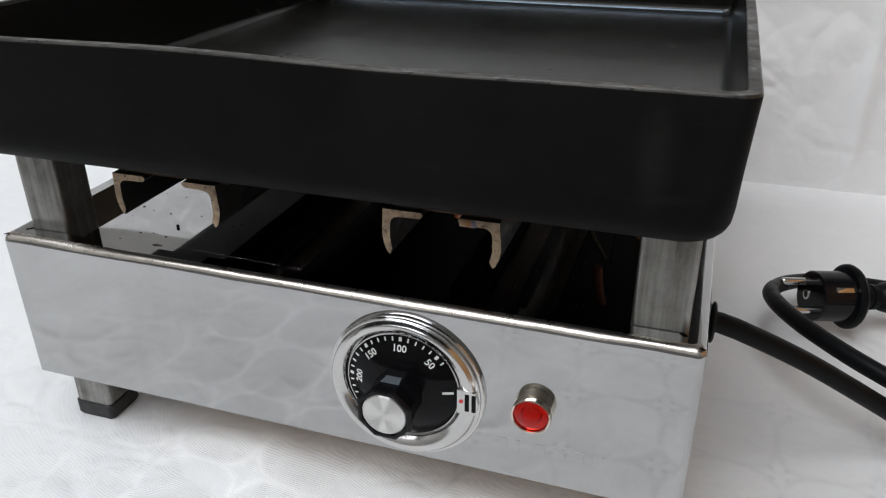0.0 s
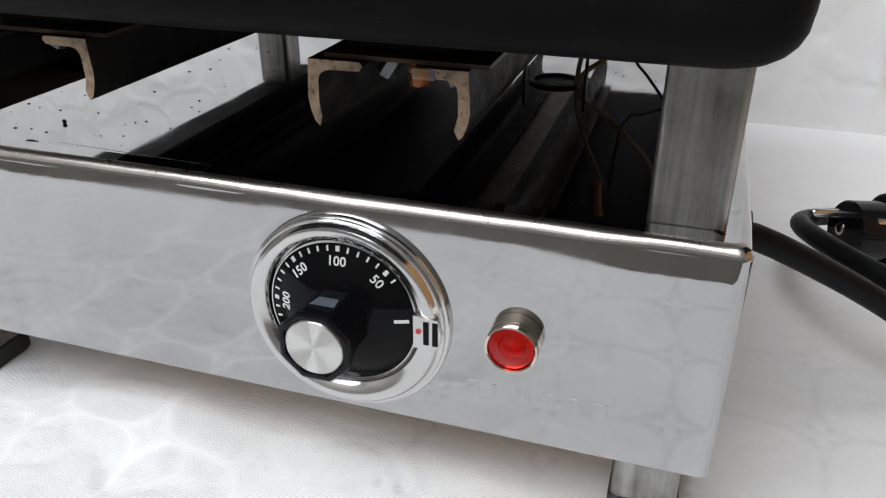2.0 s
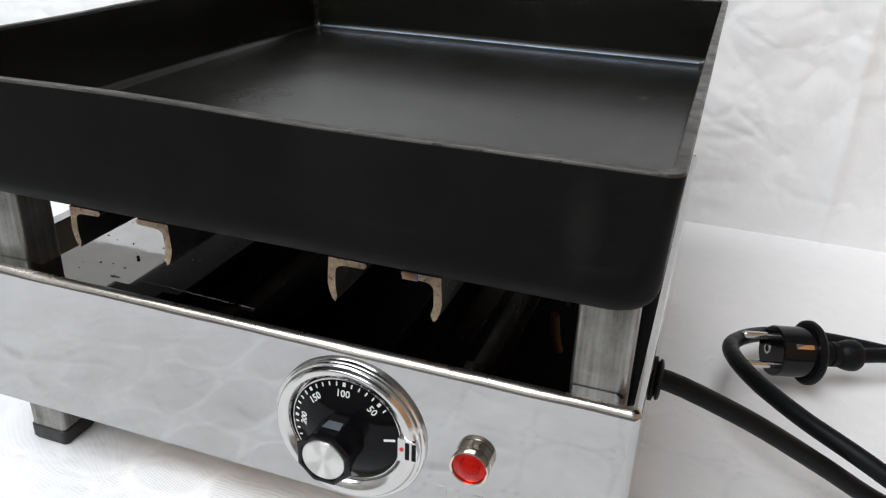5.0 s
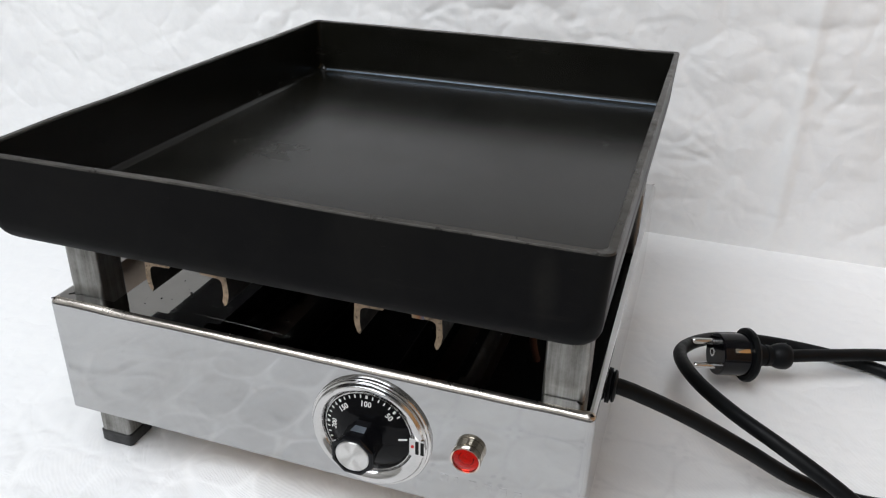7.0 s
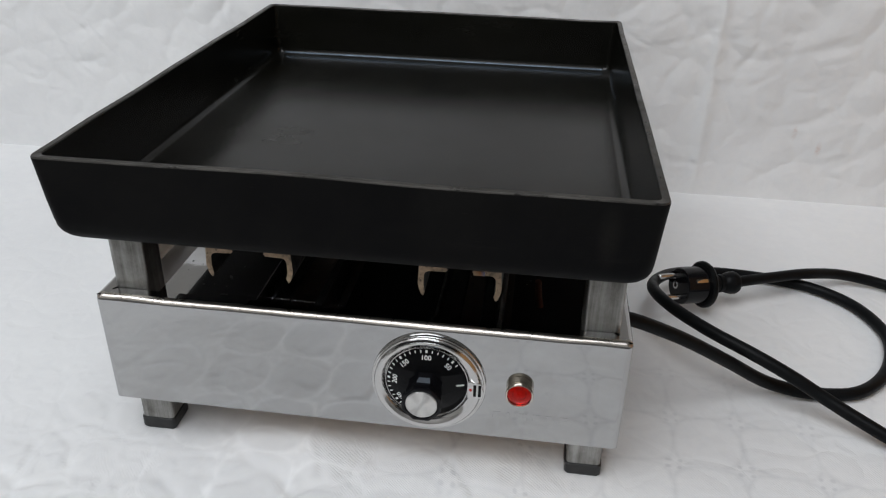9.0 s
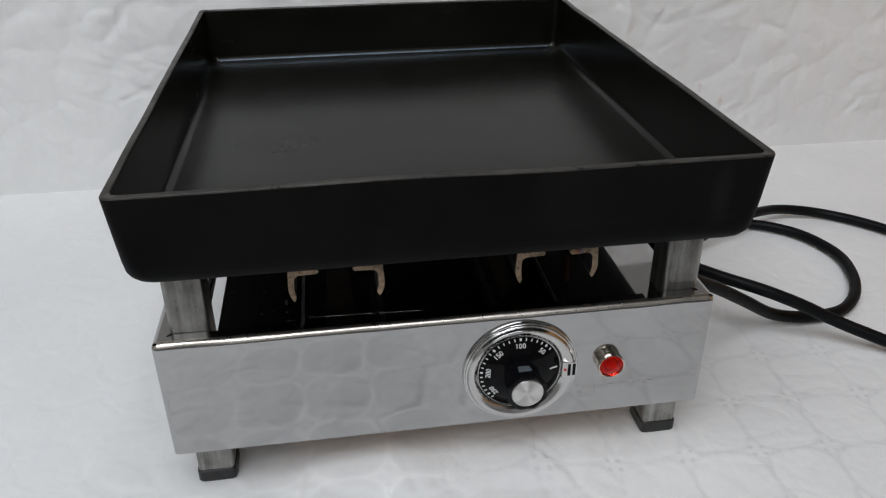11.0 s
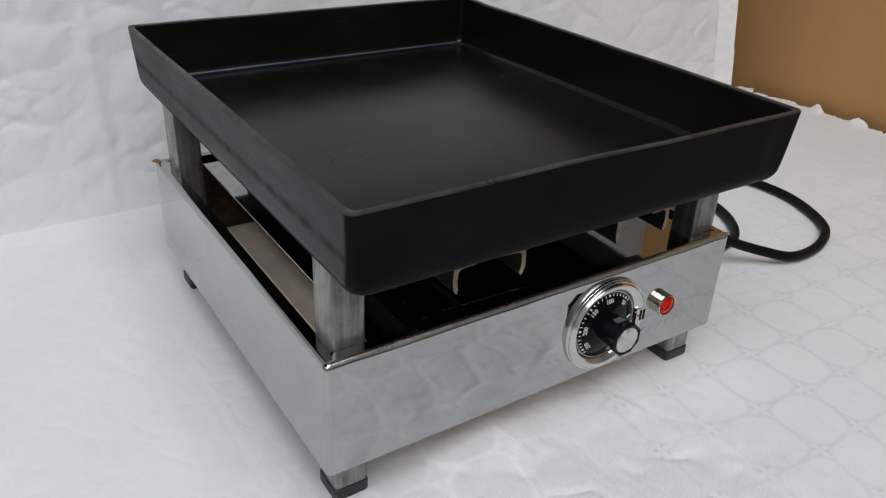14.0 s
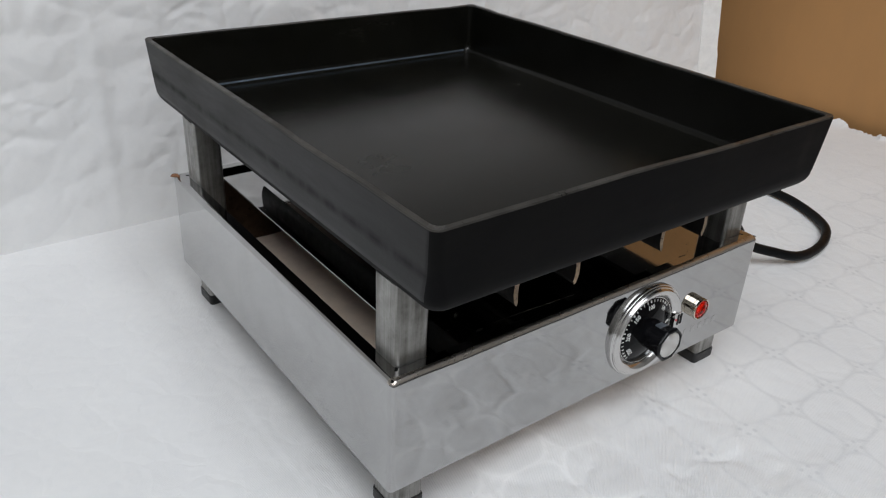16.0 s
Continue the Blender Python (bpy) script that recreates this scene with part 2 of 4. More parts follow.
    bent = t.nodes.new("ShaderNodeVectorMath")
    bent.operation = "MULTIPLY_ADD"
    t.links.new(warp.outputs["Color"], bent.inputs[0])
    bent.inputs[1].default_value = (0.05, 0.05, 0.05)
    t.links.new(where, bent.inputs[2])
    cells = t.nodes.new("ShaderNodeTexVoronoi")
    cells.feature = "DISTANCE_TO_EDGE"
    cells.inputs["Scale"].default_value = 34.0
    t.links.new(bent.outputs[0], cells.inputs["Vector"])
    crease = ramp(t, cells.outputs["Distance"], [(0.0, 0.0), (0.24 if pattern else 0.35, 1.0)])
    low = bump(t, p, soft, 0.10 if pattern else 0.14, 0.004, bump(t, p, crease, 0.15 if pattern else 0.18, 0.0022))
    bump(t, p, weave, 0.42 if pattern else 0.14, 0.0003, low)
    return m


STEEL, DECKSTEEL, TUBE = polished_steel("polished_steel", 0.08), polished_steel("polished_deck_steel", 0.045), tube_steel()
BLACK, OILED, BARE = black_pan("black_pan_matt", 0.04, 0.52, 1.7, scratch=0.16), black_pan("black_pan_oiled", 0.30, 0.23, 0.8, False, 1.5), black_pan("black_pan_side", 0.22, 0.42, 1.7, True)
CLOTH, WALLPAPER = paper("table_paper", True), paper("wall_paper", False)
RIM = plain("worn_rim_steel", (0.060, 0.056, 0.050), 0.42, 0.5, 0.6, 110, 0.3)
WELD = plain("blued_weld", (0.15, 0.19, 0.24), 0.36, 0.8, 0.35, 160, 0.3)
RAW = plain("cut_steel_edge", (0.34, 0.25, 0.17), 0.5, 0.4, 0.85, 480, 0.9)
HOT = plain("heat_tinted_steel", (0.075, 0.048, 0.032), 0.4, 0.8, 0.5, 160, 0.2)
NUT = plain("grey_nut_steel", (0.17, 0.17, 0.175), 0.35, 0.7, 0.3, 200, 0.1)
TANBOARD = plain("tan_insulating_board", (0.80, 0.66, 0.54), 0.7, 0.0, 0.18, 60, 0.2)
AMBER = plain("amber_terminal", (0.30, 0.085, 0.02), 0.25, 0.3, 0.4, 300, 0.1)
RUST = plain("brown_rust", (0.22, 0.10, 0.05), 0.85, 0.0, 0.5, 300, 0.5)
DARK = plain("sooty_steel", (0.009, 0.0085, 0.008), 0.55, 0.0, 0.4, 120, 0.3, gloss=0.2)
BEAD = plain("polished_rolled_edge", (0.56, 0.515, 0.465), 0.28, 1.0, 0.06, 160, 0.0)
CHROME = plain("chrome", (0.62, 0.61, 0.60), 0.19, 1.0, 0.06, 120, 0.02)
KNOBGLINT = plain("knob_glint_tone", (0.36, 0.41, 0.47), 0.42, 0.55, 0.10, 200, 0.05, (6, 1, 1))
NICKEL = plain("nickel", (0.66, 0.60, 0.51), 0.07, 1.0, 0.12, 160, 0.03)
GLOSS = plain("glossy_black_plastic", (0.004, 0.004, 0.0045), 0.05, 0.0, 0.15, 90, 0.03, gloss=0.11)
KNOBBLACK = plain("polished_black_plastic", (0.005, 0.005, 0.006), 0.14, 0.0, 0.2, 120, 0.03, gloss=0.2)
RUBBER = plain("black_rubber", (0.004, 0.0045, 0.005), 0.45, 0.0, 0.3, 220, 0.25, gloss=0.11)
CAP = plain("black_plastic_cap", (0.012, 0.012, 0.012), 0.5, 0.0, 0.3, 200, 0.2)
INK = plain("white_print", (0.78, 0.78, 0.76), 0.5, 0.0, 0.05, 200, 0.0)
REDDOT = plain("red_print", (0.55, 0.03, 0.03), 0.4, 0.0, 0.1, 200, 0.0)
GLASSFIBRE = plain("glass_fibre_sleeve", (0.11, 0.09, 0.06), 0.75, 0.0, 0.2, 400, 0.4)
SLEEVE = plain("brown_sleeve", (0.14, 0.05, 0.025), 0.55, 0.0, 0.3, 200, 0.2)
CARD = plain("cardboard", (0.47, 0.245, 0.092), 0.85, 0.0, 0.06, 40, 0.1, (1, 1, 0.4))
CARDEDGE = plain("torn_paper_edge", (0.83, 0.82, 0.80), 0.8, 0.0, 0.1, 120, 0.2)
PLASTER = plain("room_plaster", (0.42, 0.41, 0.39), 0.9, 0.0, 0.08, 20, 0.1)
CEILING = plain("ceiling_paint", (0.72, 0.715, 0.70), 0.9, 0.0, 0.05, 20, 0.1)
BOARDS = plain("floor_boards", (0.17, 0.155, 0.135), 0.5, 0.0, 0.3, 24, 0.15, (1, 0.15, 1))
FRAMEPAINT = plain("window_frame_paint", (0.75, 0.75, 0.73), 0.4, 0.0, 0.05, 40, 0.05)
GLOWTUBE = plain("bulb_glass", (0.72, 0.25, 0.10), 0.2, 0.0, 0.1, 200, 0.0)
SPECK = plain("burnt_crumb", (0.02, 0.018, 0.015), 0.6, 0.0, 0.4, 300, 0.2)


def red_lens():
    m, t, p, where = nodes_of("red_lens")
    t.links.new(ramp(t, noise_tex(t, where, 260, 2.0, 0.5), [(0.3, (0.90, 0.014, 0.004)), (0.7, (0.96, 0.030, 0.008))]), p.inputs["Base Color"])
    p.inputs["Roughness"].default_value, p.inputs["Transmission Weight"].default_value, p.inputs["IOR"].default_value = 0.03, 0.90, 1.34
    p.inputs["Specular IOR Level"].default_value = 0.3
    return m


def spun_metal():
    """Turned aluminium: the rings of the lathe give two opposite fans of light."""
    m, t, p, where = nodes_of("spun_aluminium")
    ring = noise_tex(t, where, 900, 2.0, 0.5)
    t.links.new(ramp(t, ring, [(0.3, (0.70, 0.69, 0.67)), (0.7, (0.74, 0.73, 0.71))]), p.inputs["Base Color"])
    p.inputs["Metallic"].default_value, p.inputs["Roughness"].default_value = 1.0, 0.34
    p.inputs["Anisotropic"].default_value, p.inputs["Anisotropic Rotation"].default_value = 0.97, 0.25
    tan = t.nodes.new("ShaderNodeTangent")
    tan.direction_type, tan.axis = "RADIAL", "Y"
    t.links.new(tan.outputs[0], p.inputs["Tangent"])
    return m


def heat_tint():
    """Temper colours on steel: straw, brown and blue in bands across it."""
    m, t, p, where = nodes_of("temper_colours")
    band = maths(t, "ADD", maths(t, "FRACT", maths(t, "MULTIPLY", where_x(t, where), 70.0)), maths(t, "MULTIPLY", noise_tex(t, where, 300, 3.0, 0.6), 0.3))
    t.links.new(ramp(t, band, [(0.15, (0.30, 0.22, 0.14)), (0.40, (0.28, 0.12, 0.04)), (0.58, (0.06, 0.14, 0.30)), (0.75, (0.16, 0.26, 0.36)), (0.95, (0.34, 0.22, 0.10))]), p.inputs["Base Color"])
    p.inputs["Metallic"].default_value, p.inputs["Roughness"].default_value = 0.6, 0.35
    return m


LENS_RED, SPUN, TINTED = red_lens(), spun_metal(), heat_tint()


# ---- mesh helpers ----
def part(name, bm, material, parent=None, label="", smooth=35):
    me = bpy.data.meshes.new(name)
    if bm.faces:
        bmesh.ops.recalc_face_normals(bm, faces=bm.faces)
    bm.to_mesh(me)
    bm.free()
    for mat in material if isinstance(material, (list, tuple)) else (material,):
        me.materials.append(mat)
    if smooth:
        me.shade_smooth()
        me.set_sharp_from_angle(angle=radians(smooth))
    ob = new(name, me)
    ob.parent = parent
    return tagged(ob, label)


def block(x0, x1, y0, y1, z0, z1, bevel=0.0, segments=2, bm=None):
    bm = bm or bmesh.new()
    vs = [bm.verts.new((x, y, z)) for x in (x0, x1) for y in (y0, y1) for z in (z0, z1)]
    fs = [bm.faces.new([vs[i] for i in f]) for f in ((0, 1, 3, 2), (4, 6, 7, 5), (0, 4, 5, 1), (2, 3, 7, 6), (0, 2, 6, 4), (1, 5, 7, 3))]
    if bevel:
        es = list({e for f in fs for e in f.edges})
        bmesh.ops.bevel(bm, geom=es, offset=bevel, segments=segments, profile=0.5, affect="EDGES")
    return bm


def extrude(profile, place, a, b, bm=None):
    """A closed outline (u, v), put at place(u, v, w) for w = a and w = b, with caps."""
    bm = bm or bmesh.new()
    rings = [[bm.verts.new(place(u, v, w)) for u, v in profile] for w in (a, b)]
    n = len(profile)
    for i in range(n):
        bm.faces.new((rings[0][i], rings[0][(i + 1) % n], rings[1][(i + 1) % n], rings[1][i]))
    bm.faces.new(rings[0]), bm.faces.new(rings[1][::-1])
    return bm


def turned(profile, centre, axis="y", n=48, phase=0.0, closed=False, bm=None):
    """A profile (radius, depth) turned about an axis; depth runs towards -y, or up z."""
    bm = bm or bmesh.new()
    cx, cy, cz = centre
    rings = []
    for r, d in profile:
        if r < 1e-7:
            rings.append([bm.verts.new((cx, cy - d, cz) if axis == "y" else (cx, cy, cz + d))])
            continue
        ring = []
        for k in range(n):
            a = phase + 2 * math.pi * k / n
            c, s = r * math.cos(a), r * math.sin(a)
            ring.append(bm.verts.new((cx + c, cy - d, cz + s) if axis == "y" else (cx + c, cy + s, cz + d)))
        rings.append(ring)
    pairs = list(zip(rings, rings[1:])) + ([(rings[-1], rings[0])] if closed else [])
    for p, q in pairs:
        for k in range(n):
            k2 = (k + 1) % n
            if len(p) == 1 and len(q) > 1:
                bm.faces.new((p[0], q[k], q[k2]))
            elif len(q) == 1 and len(p) > 1:
                bm.faces.new((p[k], p[k2], q[0]))
            elif len(p) > 1:
                bm.faces.new((p[k], p[k2], q[k2], q[k]))
    return bm


def rounded(x0, x1, y0, y1, r, n=5):
    """The corners of a rectangle with rounded corners, anticlockwise from the front right."""
    out = []
    for cx, cy, start in ((x1 - r, y0 + r, -90), (x1 - r, y1 - r, 0), (x0 + r, y1 - r, 90), (x0 + r, y0 + r, 180)):
        arc = [Vector((cx + r * math.cos(radians(start + 90 * k / n)), cy + r * math.sin(radians(start + 90 * k / n)))) for k in range(n + 1)]
        into, away = Vector((-math.sin(radians(start)), math.cos(radians(start)))), Vector((-math.sin(radians(start + 90)), math.cos(radians(start + 90))))
        out += [tuple(p) for p in [arc[0] - into * 0.0008] + arc + [arc[-1] + away * 0.0008]]
    return out


def shell(levels, box, corner, bm=None, close_first=True, close_last=True, n=5):
    """Rings of a rounded rectangle, each (z, inset, material index of the band that leads to the next)."""
    bm = bm or bmesh.new()
    x0, x1, y0, y1 = box
    rings = [[bm.verts.new((x, y, z)) for x, y in rounded(x0 + i, x1 - i, y0 + i, y1 - i, max(0.0006, corner if not rest else rest[0]), n)] for z, i, m, *rest in levels]
    for (z, i, m, *rest), p, q in zip(levels, rings, rings[1:]):
        for k in range(len(p)):
            k2 = (k + 1) % len(p)
            bm.faces.new((p[k], p[k2], q[k2], q[k])).material_index = m
    if close_first:
        bm.faces.new(rings[0][::-1])
    if close_last:
        bm.faces.new(rings[-1]).material_index = levels[-1][2]
    return bm


def smooth_line(points, step=0.006):
    """A Catmull-Rom line through points."""
    ps = [Vector(p) for p in points]
    ps = [ps[0] * 2 - ps[1]] + ps + [ps[-1] * 2 - ps[-2]]
    out = []
    for a, b, c, d in zip(ps, ps[1:], ps[2:], ps[3:]):
        n = max(2, int((c - b).length / step))
        for k in range(n):
            t = k / n
            out.append(0.5 * ((2 * b) + (c - a) * t + (2 * a - 5 * b + 4 * c - d) * t * t + (3 * b - a - 3 * c + d) * t**3))
    return out + [ps[-2]]


def tube(points, radius, sides=14, bm=None, step=0.006):
    bm = bm or bmesh.new()
    line = smooth_line(points, step)
    side = (line[1] - line[0]).orthogonal().normalized()
    rings = []
    for k, p in enumerate(line):
        along = (line[min(k + 1, len(line) - 1)] - line[max(k - 1, 0)]).normalized()
        side = (side - along * side.dot(along)).normalized()
        up = along.cross(side)
        rings.append([bm.verts.new(p + radius * (math.cos(a) * side + math.sin(a) * up)) for a in (2 * math.pi * j / sides for j in range(sides))])
    for p, q in zip(rings, rings[1:]):
        for j in range(sides):
            bm.faces.new((p[j], p[(j + 1) % sides], q[(j + 1) % sides], q[j]))
    bm.faces.new(rings[0][::-1]), bm.faces.new(rings[-1])
    return bm


def lettering(text, size, m, name, parent, material, label=""):
    c = bpy.data.curves.new(name, "FONT")
    c.body, c.size, c.align_x, c.align_y, c.extrude, c.resolution_u = text, size, "CENTER", "CENTER", 0.00006, 3
    c.offset = 0.00005
    tmp = bpy.data.objects.new(name, c)
    scene.collection.objects.link(tmp)
    bpy.context.view_layer.update()
    me = bpy.data.meshes.new_from_object(tmp.evaluated_get(bpy.context.evaluated_depsgraph_get()))
    bpy.data.objects.remove(tmp)
    me.materials.clear()
    me.materials.append(material)
    bm = bmesh.new()
    bm.from_mesh(me)
    bmesh.ops.remove_doubles(bm, verts=bm.verts, dist=0.000002)
    bm.to_mesh(me)
    bm.free()
    me.transform(m)
    ob = new(name, me)
    ob.parent = parent
    return tagged(ob, label)


def creased(x, y, seed, size, depth):
    """Flat facets parted by narrow creases, some deep and some hardly there."""
    u = x / size + 0.5 * noise.noise((x / size * 0.7, y / size * 0.7, seed))
    v = y / size + 0.5 * noise.noise((x / size * 0.7 + 9, y / size * 0.7, seed))
    far, _ = noise.voronoi((u, v, seed))
    some = max(0.0, min(1.0, 0.5 + 1.6 * noise.noise((u * 0.8, v * 0.8, seed + 7))))
    return depth * some * (min(1.0, (far[1] - far[0]) / 0.17) - 1.0)


def crumple(x, y, seed, size, height):
    """The height of creased paper: pillowed facets between ridges, bent by a slow drift, with finer folds on top."""
    u = x / size + 0.45 * noise.noise((x / size * 0.6, y / size * 0.6, seed))
    v = y / size + 0.45 * noise.noise((x / size * 0.6 + 9, y / size * 0.6, seed))
    far, _ = noise.voronoi((u, v, seed))
    far2, _ = noise.voronoi((u * 2.1 + 5, v * 2.1, seed + 3))
    return height * (min(0.5, far[1] - far[0]) + 0.3 * min(0.4, far2[1] - far2[0]) + 0.3 * noise.noise((u * 0.5, v * 0.5, seed)) - 0.35)


def sheet(name, nx, ny, place, material, label, category, thick=0.0):
    bm = bmesh.new()
    grid = [[bm.verts.new(place(i / nx, j / ny)) for i in range(nx + 1)] for j in range(ny + 1)]
    for j in range(ny):
        for i in range(nx):
            bm.faces.new((grid[j][i], grid[j][i + 1], grid[j + 1][i + 1], grid[j + 1][i]))
    return tagged(part(name, bm, material, None, label, 60), label, category, kind="structure")


# ---- the room ----
x0, x1, y0, y1, z0, z1 = ROOM
tagged(part("floor", block(x0 - 0.1, x1 + 0.1, y0 - 0.1, y1 + 0.1, z0 - 0.1, z0), BOARDS, None, "grey-brown wooden floor of the room", 0), "", "floor", kind="structure")
wx0, wx1, wy0, wy1 = WIN
bm = bmesh.new()
for bx in ((x0 - 0.1, wx0, y0 - 0.1, y1 + 0.1), (wx1, x1 + 0.1, y0 - 0.1, y1 + 0.1), (wx0, wx1, y0 - 0.1, wy0), (wx0, wx1, wy1, y1 + 0.1)):
    block(*bx, z1, z1 + 0.1, bm=bm)
tagged(part("ceiling", bm, CEILING, None, "plain white painted ceiling, out of view, with the assumed roof window", 0), "", "ceiling", kind="structure")
for nm, bx in (("wall_north", (x0 - 0.1, x1 + 0.1, y1, y1 + 0.1, z0, z1)), ("wall_south", (x0 - 0.1, x1 + 0.1, y0 - 0.1, y0, z0, z1)), ("wall_east", (x1, x1 + 0.1, y0, y1, z0, z1)), ("wall_west", (x0 - 0.1, x0, y0, y1, z0, z1))):
    tagged(part(nm, block(*bx), PLASTER, None, "plain light plastered room wall", 0), "", "wall", kind="structure")
bm = bmesh.new()
for bx in ((wx0, wx0 + 0.05, wy0, wy1), (wx1 - 0.05, wx1, wy0, wy1), (wx0 + 0.05, wx1 - 0.05, wy0, wy0 + 0.05), (wx0 + 0.05, wx1 - 0.05, wy1 - 0.05, wy1)):
    block(*bx, z1 - 0.012, z1 + 0.02, 0.004, bm=bm)
tagged(part("window_1", bm, FRAMEPAINT, None, "white painted frame of the assumed roof window, out of view"), "", "window", kind="structure")

def slice_up(bm, axis, lo, hi, n):
    """Cut a mesh across an axis, so that its long edges can be bent."""
    for k in range(1, n):
        co, no = Vector((0, 0, 0)), Vector((0, 0, 0))
        co[axis], no[axis] = lo + (hi - lo) * k / n, 1
        bmesh.ops.bisect_plane(bm, geom=bm.verts[:] + bm.edges[:] + bm.faces[:], plane_co=co, plane_no=no)
    return bm


# ---- table, paper, backdrop, cardboard ----
TABLE = (-0.95, 0.908, -0.182, 0.443)
WALL_Y = 0.443


def lie(u, v):
    x = TABLE[0] + u * (TABLE[1] - TABLE[0])
    edge = TABLE[2] - 0.008 * max(0.0, min(1.0, (0.26 - x) / 0.05))
    y = edge + v * (TABLE[3] + 0.008 - edge)
    if v == 0:
        return (x, edge - 0.004, -0.16)
    if abs(v - 1 / 340) < 1e-6:
        return (x, edge - 0.002, -0.01)
    torn = max(0.0, (u - 0.987) / 0.013)  # the torn end is frayed and curls up in places
    jag = abs(noise.noise((y * 120, 2.2, 0)))
    ragged = torn ** 2 * (0.009 * noise.noise((y * 26, 3.1, 0)) + 0.006 * noise.noise((y * 85, 7.7, 0)) - 0.014 * max(0.0, 0.16 - jag) / 0.16 * (1 if noise.noise((y * 17, 5.5, 0)) > 0 else 0.2) + 0.002)
    curl = torn ** 3 * (0.016 * max(0.0, noise.noise((y * 55, 9.4, 0)) - 0.12) + 0.003 * abs(noise.noise((y * 170, 1.4, 0))))
    front = max(0.0, min(1.0, (0.16 - y) / 0.2)) * (1.0 if x < 0.22 else max(0.10, 1 - (x - 0.22) * 9))
    under = 0.3 if (-0.02 < x < 0.62 and y > -0.01) else 1.0
    bunch = math.exp(-((y + 0.055) / 0.05) ** 2) * max(0.0, min(1.0, (0.27 - x) / 0.06)) * max(0.0, min(1.0, (x + 0.12) / 0.08))
    h = crumple(x, y, 4.2, 0.05, 0.0030) * (0.12 + 0.60 * front) * under + 0.0015 * noise.noise((x * 4, y * 4, 2)) * under
    h += (0.22 + 0.58 * bunch) * front * (creased(x + 0.4 * y, y - 0.2 * x, 8.8, 0.036, 0.0030) + creased(x - 0.5 * y, y + 0.3 * x, 3.4, 0.017, 0.0014)) + bunch * crumple(x, y, 8.8, 0.045, 0.0016)
    ridge = 0.0075 * math.exp(-((y - 0.004) / 0.026) ** 2) * max(0.0, min(1.0, (x - 0.045) / 0.03)) * max(0.0, min(1.0, (0.262 - x) / 0.03)) * (0.75 + 0.6 * noise.noise((x * 22, y * 30, 6.1)))  # pushed up under the front
    near = 1.0 if (-0.01 < x < 0.31 and -0.01 < y < 0.31) or (x > 0.3 and 0.03 < y < 0.29) else 0.0
    return (x + ragged, y, min(0.004 - 0.0036 * near, h) - 0.0012 + curl + max(0.0, ridge))


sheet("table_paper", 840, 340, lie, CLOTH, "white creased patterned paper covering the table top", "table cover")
tabletop = new("table")
tagged(tabletop, "table standing under the white paper, hidden below it", "table")
part("tabletop", block(-0.93, 0.90, -0.18, 0.44, -0.045, -0.016, 0.003), BOARDS, tabletop)
for lx in (-0.88, 0.82):
    for ly in (-0.14, 0.38):
        part("leg", block(lx, lx + 0.05, ly, ly + 0.05, -0.75, -0.045, 0.003), BOARDS, tabletop)


def stand(u, v):
    z = -0.02 + v * 0.36
    x = -1.05 + u * (1.898 - 0.19 * z)
    fold = 0.003 * math.exp(-((x - 0.405) / 0.006) ** 2) + 0.001 * math.exp(-((x + 0.01) / 0.006) ** 2)
    fade = min(1.0, max(0.0, z + 0.005) / 0.05 + 0.15)
    y = WALL_Y - 0.004 - crumple(x, z, 11.3, 0.05, 0.0042) * fade - fold * fade + 0.004 * noise.noise((x * 3, z * 3, 5))
    y -= fade * (creased(x + 0.25 * z, 1.15 * z, 6.6, 0.046, 0.0011) + creased(x - 0.3 * z, z + 0.2 * x, 2.7, 0.021, 0.00045))
    return (x, y, z)


sheet("paper_backdrop", 860, 170, stand, WALLPAPER, "creased white paper standing as a backdrop behind the table", "backdrop")
card = new("cardboard_screen")
tagged(card, "large brown cardboard sheet standing beside the table", "cardboard")
part("board", block(0.925, 0.931, -0.35, 0.60, -0.45, 0.70, 0.001), CARD, card)
part("edge_strip", extrude([(0.8455, -0.02), (0.868, -0.02), (0.864, 0.0), (0.852, 0.065), (0.849, 0.075), (0.7995, 0.34), (0.781, 0.34)], lambda u, v, w: (u - 0.017, w - 0.7 * (u + 0.19 * v - 0.848), v), 0.4335, 0.4365), CARDEDGE, card, "torn white paper edge", 0)

# ---- the griddle ----
griddle = new("electric_griddle")
tagged(griddle, "electric griddle with black steel pan on polished steel housing", "griddle")
SIZE, BASE, TOP, FLANGE, DECK = 0.300, 0.029, 0.102, 0.009, 0.0985

# housing: one folded sheet with a beaded top edge and a flange turned in
bm = shell([(BASE, 0.004, 0), (BASE, 0.0006, 0), (BASE + 0.0006, 0, 0), (BASE + 0.0012, 0, 0), (TOP - 0.026, 0, 0), (TOP - 0.014, 0, 0), (TOP - 0.0050, 0, 0), (TOP - 0.0040, 0, 0), (TOP - 0.0034, 0, 0), (TOP - 0.0030, 0.0000, 0), (TOP - 0.0022, 0.0002, 1), (TOP - 0.0011, 0.0008, 1), (TOP - 0.0003, 0.0018, 1), (TOP, 0.0029, 1, 0.0022), (TOP, 0.0035, 0, 0.0022), (TOP, FLANGE, 0, 0.0006), (TOP - 0.001, FLANGE, 0, 0.0006), (TOP - 0.001, 0.0014, 0), (BASE + 0.002, 0.0012, 0)], (0, SIZE, 0, SIZE), 0.003, n=5, close_first=False, close_last=False)
slice_up(slice_up(bm, 0, 0.008, SIZE - 0.008, 36), 1, 0.008, SIZE - 0.008, 24)
